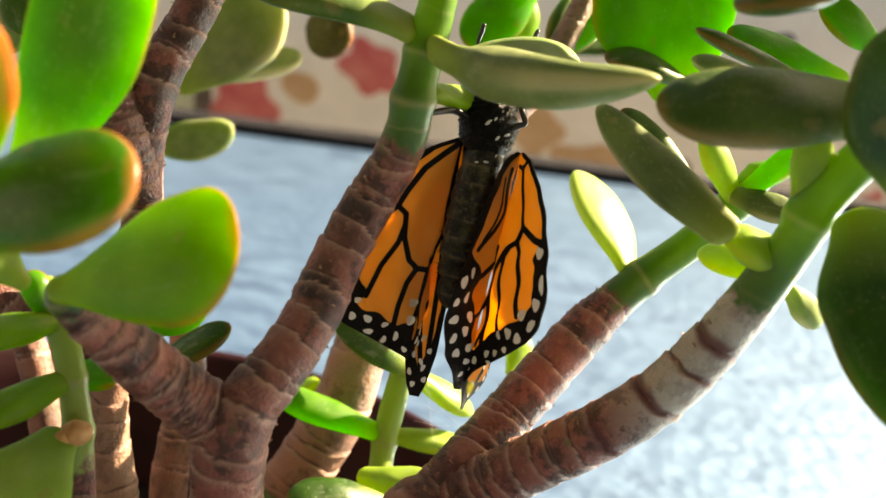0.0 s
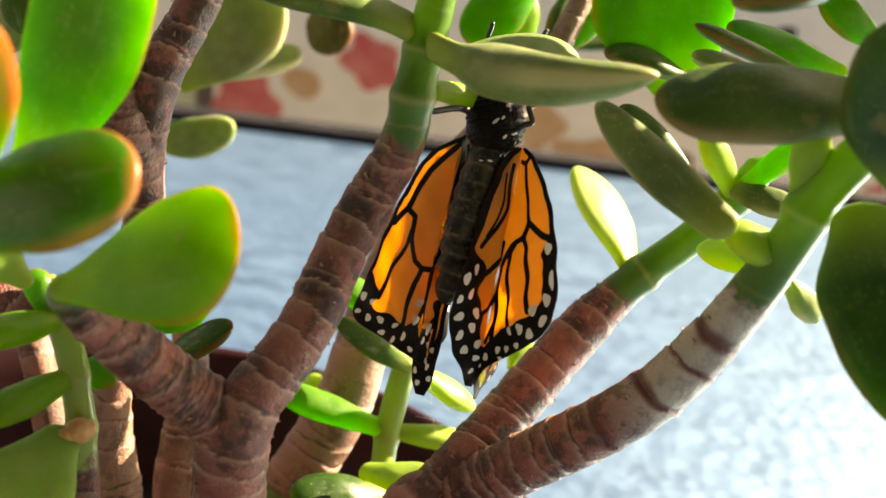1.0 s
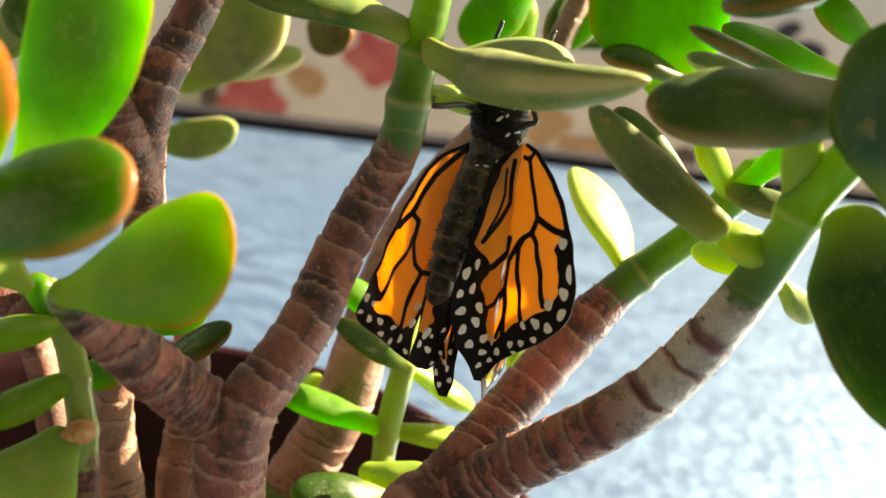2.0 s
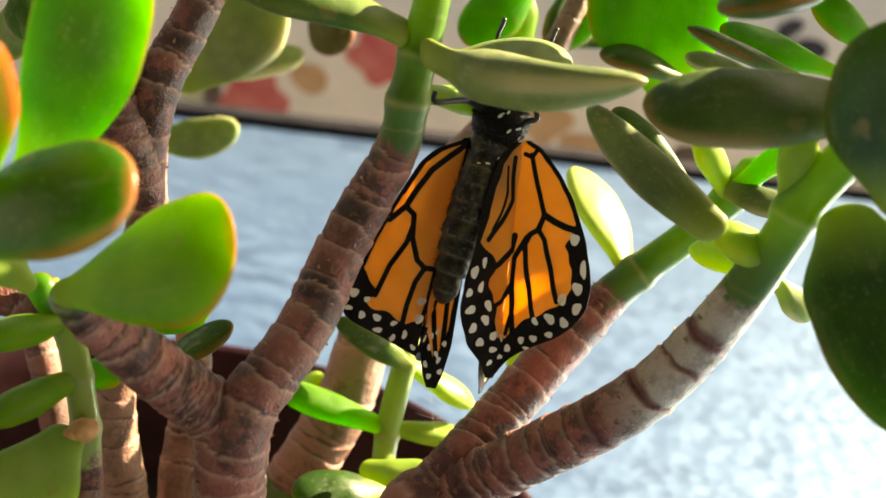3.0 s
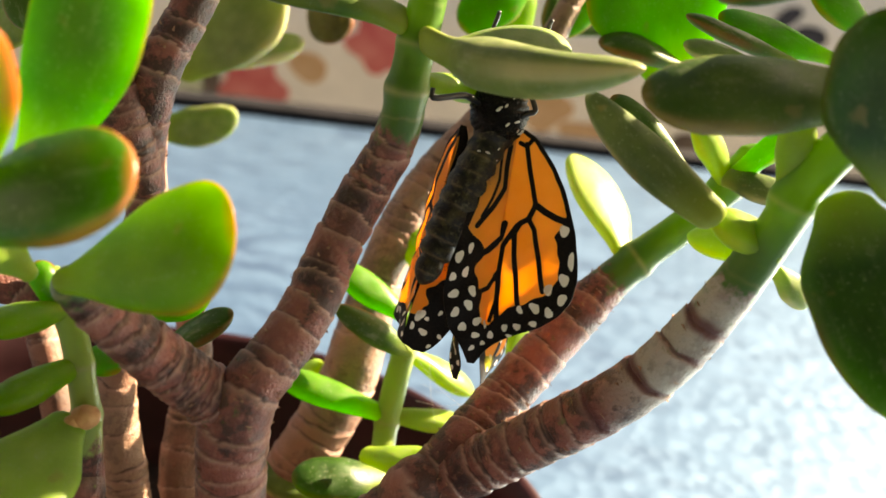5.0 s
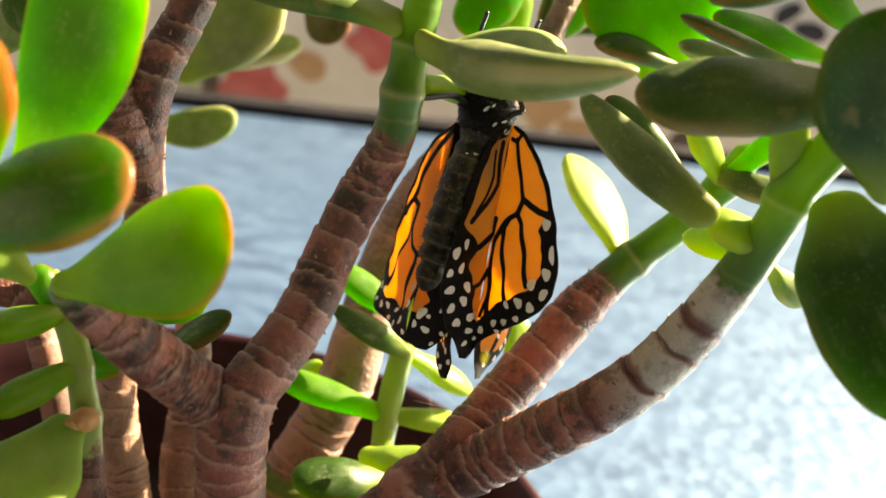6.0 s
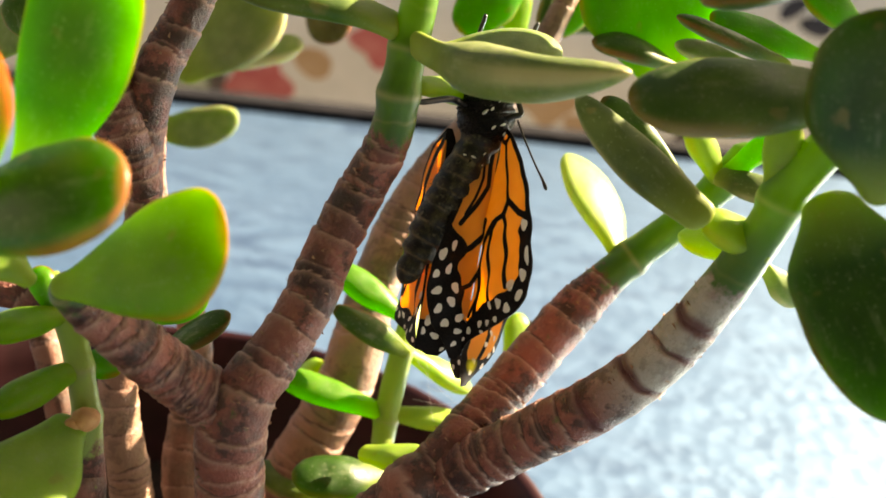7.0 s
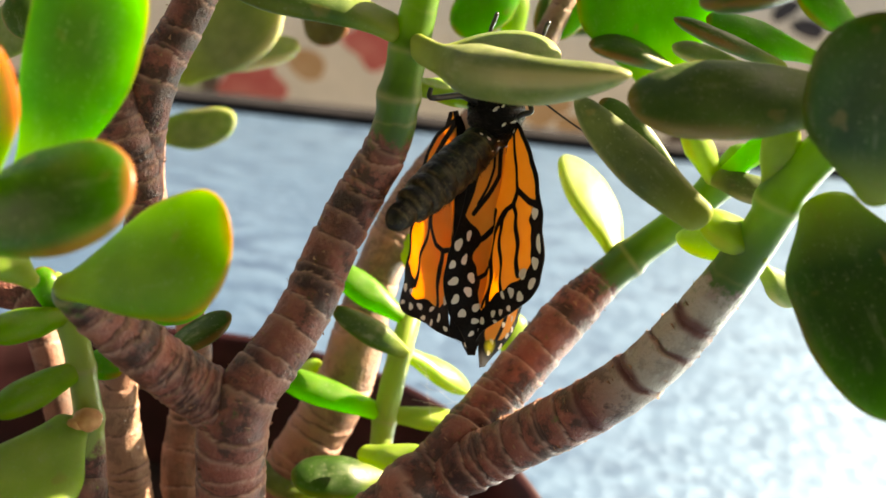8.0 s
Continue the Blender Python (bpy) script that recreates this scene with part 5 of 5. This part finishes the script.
    walk(wings["left"][0], [
        (0, at_mm(-8.04, 0.26, -1.2, 0, 0, -13.63)),
        (0.5, at_mm(-6.82, -1.04, -1.2, 0, -54, -15.26)),
        (1, at_mm(-7.74, -0.27, -1.2, 0, -28, -12.8)),
        (1.5, at_mm(-6.92, -1.28, -1.2, 0, -46, -15.83)),
        (3, at_mm(-6.11, -0.15, -1.2, 0, 0, -13.84)),
        (3.5, at_mm(-7.64, -0.64, -1.2, 0, -79, -13.24)),
        (4, at_mm(-7.54, -0.92, -1.2, 0, -66, -14.83)),
        (4.5, at_mm(-7.23, -0.7, -1.2, 0, -80, -15.61)),
        (6, at_mm(-7.74, 0.56, -1.2, 0, -55, -13.63)),
        (6.5, at_mm(-7.84, -0.1, -1.2, 0, -66, -10.52)),
        (7, at_mm(-8.66, -0.34, -1.2, 0, -66, -9.06)),
        (7.5, at_mm(-8.35, 1.59, -1.2, 0, -45, -4.09)),
        (8, at_mm(-6.92, 2.19, -1.2, 0, -45, -2.29)),
    ])
    walk(wings["left"][1], [
        (0, at_mm(-8.04, 0.26, -1.2, 0, 66, -13.63)),
        (0.5, at_mm(-6.82, -1.04, -1.2, 0, 20, -15.26)),
        (1, at_mm(-7.74, -0.27, -1.2, 0, 50, -12.8)),
        (1.5, at_mm(-6.92, -1.28, -1.2, 0, 20, -15.83)),
        (3, at_mm(-6.11, -0.15, -1.2, 0, 66, -13.84)),
        (3.5, at_mm(-7.64, -0.64, -1.2, 0, 10, -13.24)),
        (4, at_mm(-7.54, -0.92, -1.2, 0, 10, -14.83)),
        (4.5, at_mm(-7.23, -0.7, -1.2, 0, 10, -15.61)),
        (6, at_mm(-7.74, 0.56, -1.2, 0, 10, -13.63)),
        (6.5, at_mm(-7.84, -0.1, -1.2, 0, 10, -10.52)),
        (7, at_mm(-8.66, -0.34, -1.2, 0, 10, -9.06)),
        (7.5, at_mm(-8.35, 1.59, -1.2, 0, 10, -4.09)),
        (8, at_mm(-6.92, 2.19, -1.2, 0, 10, -2.29)),
    ])
    walk(wings["left"][2], [
        (0, at_mm(-8.04, -3.05, -2.8, 0, -4, -10.27)),
        (0.5, at_mm(-6.82, -4.18, -4.97, 0, -58, -4.43)),
        (1, at_mm(-7.74, -3.67, -4.08, 0, -32, -9.71)),
        (1.5, at_mm(-6.92, -3.97, -4.74, 0, -50, -4.74)),
        (3, at_mm(-6.11, -2.34, -2.8, 0, -4, -8.58)),
        (3.5, at_mm(-7.64, -3.26, -5.3, 0, -75, -0.41)),
        (4, at_mm(-7.54, -3.36, -5.12, 0, -64, -2.04)),
        (4.5, at_mm(-7.23, -3.05, -5.34, 0, -78, -0.69)),
        (6, at_mm(-7.74, -2.75, -5, 0, -59, -2.89)),
        (6.5, at_mm(-7.84, -2.24, -5.23, 0, -70, 1.67)),
        (7, at_mm(-8.66, -2.95, -5.23, 0, -70, 2.04)),
        (7.5, at_mm(-8.35, -0.92, -4.71, 0, -49, 1.76)),
        (8, at_mm(-6.92, 1.43, -4.71, 0, -49, 3.65)),
    ])
    walk(wings["right"][0], [
        (0, at_mm(2.14, -3.49, 0.4, 0, -58, -13.24)),
        (0.5, at_mm(3.36, -2.99, 0.4, 0, -46, -9.73)),
        (1, at_mm(2.44, -3.31, 0.4, 0, -55.1, -11)),
        (1.5, at_mm(3.26, -2.69, 0.4, 0, -47, -10.38)),
        (3, at_mm(3.56, -1.47, 0.4, 0, -22, -6.52)),
        (3.5, at_mm(4.58, -3.89, 0.4, 0, 0, -9.83)),
        (4, at_mm(3.97, -2.15, 0.4, 0, 0, -10.9)),
        (4.5, at_mm(3.26, -2.04, 0.4, 0, -5.8, -10.03)),
        (6, at_mm(2.44, -0.77, 0.4, 0, -43, -10.67)),
        (6.5, at_mm(1.83, -1.28, 0.4, 0, -49.3, -10.67)),
        (7, at_mm(1.53, -1.1, 0.4, 0, -59, -11.31)),
        (7.5, at_mm(1.83, 0.82, 0.4, 0, -52, -8.2)),
        (8, at_mm(3.06, 0.9, 0.4, 0, -59, -9.6)),
    ])
    walk(wings["right"][1], [
        (0, at_mm(2.14, -3.49, 0.4, 0, 50, -13.24)),
        (0.5, at_mm(3.36, -2.99, 0.4, 0, 25, -9.73)),
        (1, at_mm(2.44, -3.31, 0.4, 0, 42, -11)),
        (1.5, at_mm(3.26, -2.69, 0.4, 0, 25, -10.38)),
        (3, at_mm(3.56, -1.47, 0.4, 0, 32, -6.52)),
        (3.5, at_mm(4.58, -3.89, 0.4, 0, 4, -9.83)),
        (4, at_mm(3.67, -2.15, 0.4, 0, 30, -11.15)),
        (4.5, at_mm(3.26, -2.04, 0.4, 0, 16, -10.03)),
        (6, at_mm(2.44, -0.77, 0.4, 0, 36, -10.67)),
        (6.5, at_mm(1.83, -1.28, 0.4, 0, 14, -10.67)),
        (7, at_mm(1.53, -1.1, 0.4, 0, 25, -11.31)),
        (7.5, at_mm(1.83, 0.82, 0.4, 0, 25, -7.77)),
        (8, at_mm(3.26, 1.14, 0.4, 0, 28, -8.93)),
    ])
    walk(wings["right"][2], [
        (0, at_mm(2.14, -6.11, -6.2, 0, 60, -9.52)),
        (0.5, at_mm(3.36, -5.19, -6.2, 0, 60, -8.02)),
        (1, at_mm(2.44, -4.68, -6.2, 0, 60, -7.11)),
        (1.5, at_mm(3.26, -4.48, -6.2, 0, 60, -5.48)),
        (3, at_mm(3.56, -3.87, -6.2, 0, 60, -6.57)),
        (3.5, at_mm(4.58, -4.28, -6.2, 0, 60, -5.78)),
        (4, at_mm(3.67, -3.87, -6.2, 0, 60, -6.26)),
        (4.5, at_mm(3.26, -4.58, -6.2, 0, 60, -5.93)),
        (6, at_mm(2.44, -3.26, -5.32, 0, 46, -3.59)),
        (6.5, at_mm(1.83, -3.77, -5.24, 0, 45, -4.09)),
        (7, at_mm(1.53, -4.99, -5.09, 0, 43, -5.08)),
        (7.5, at_mm(1.83, -2.95, -4.61, 0, 37, -0.8)),
        (8, at_mm(3.26, -1.12, -4.78, 0, 39, -2.16)),
    ])


motions()
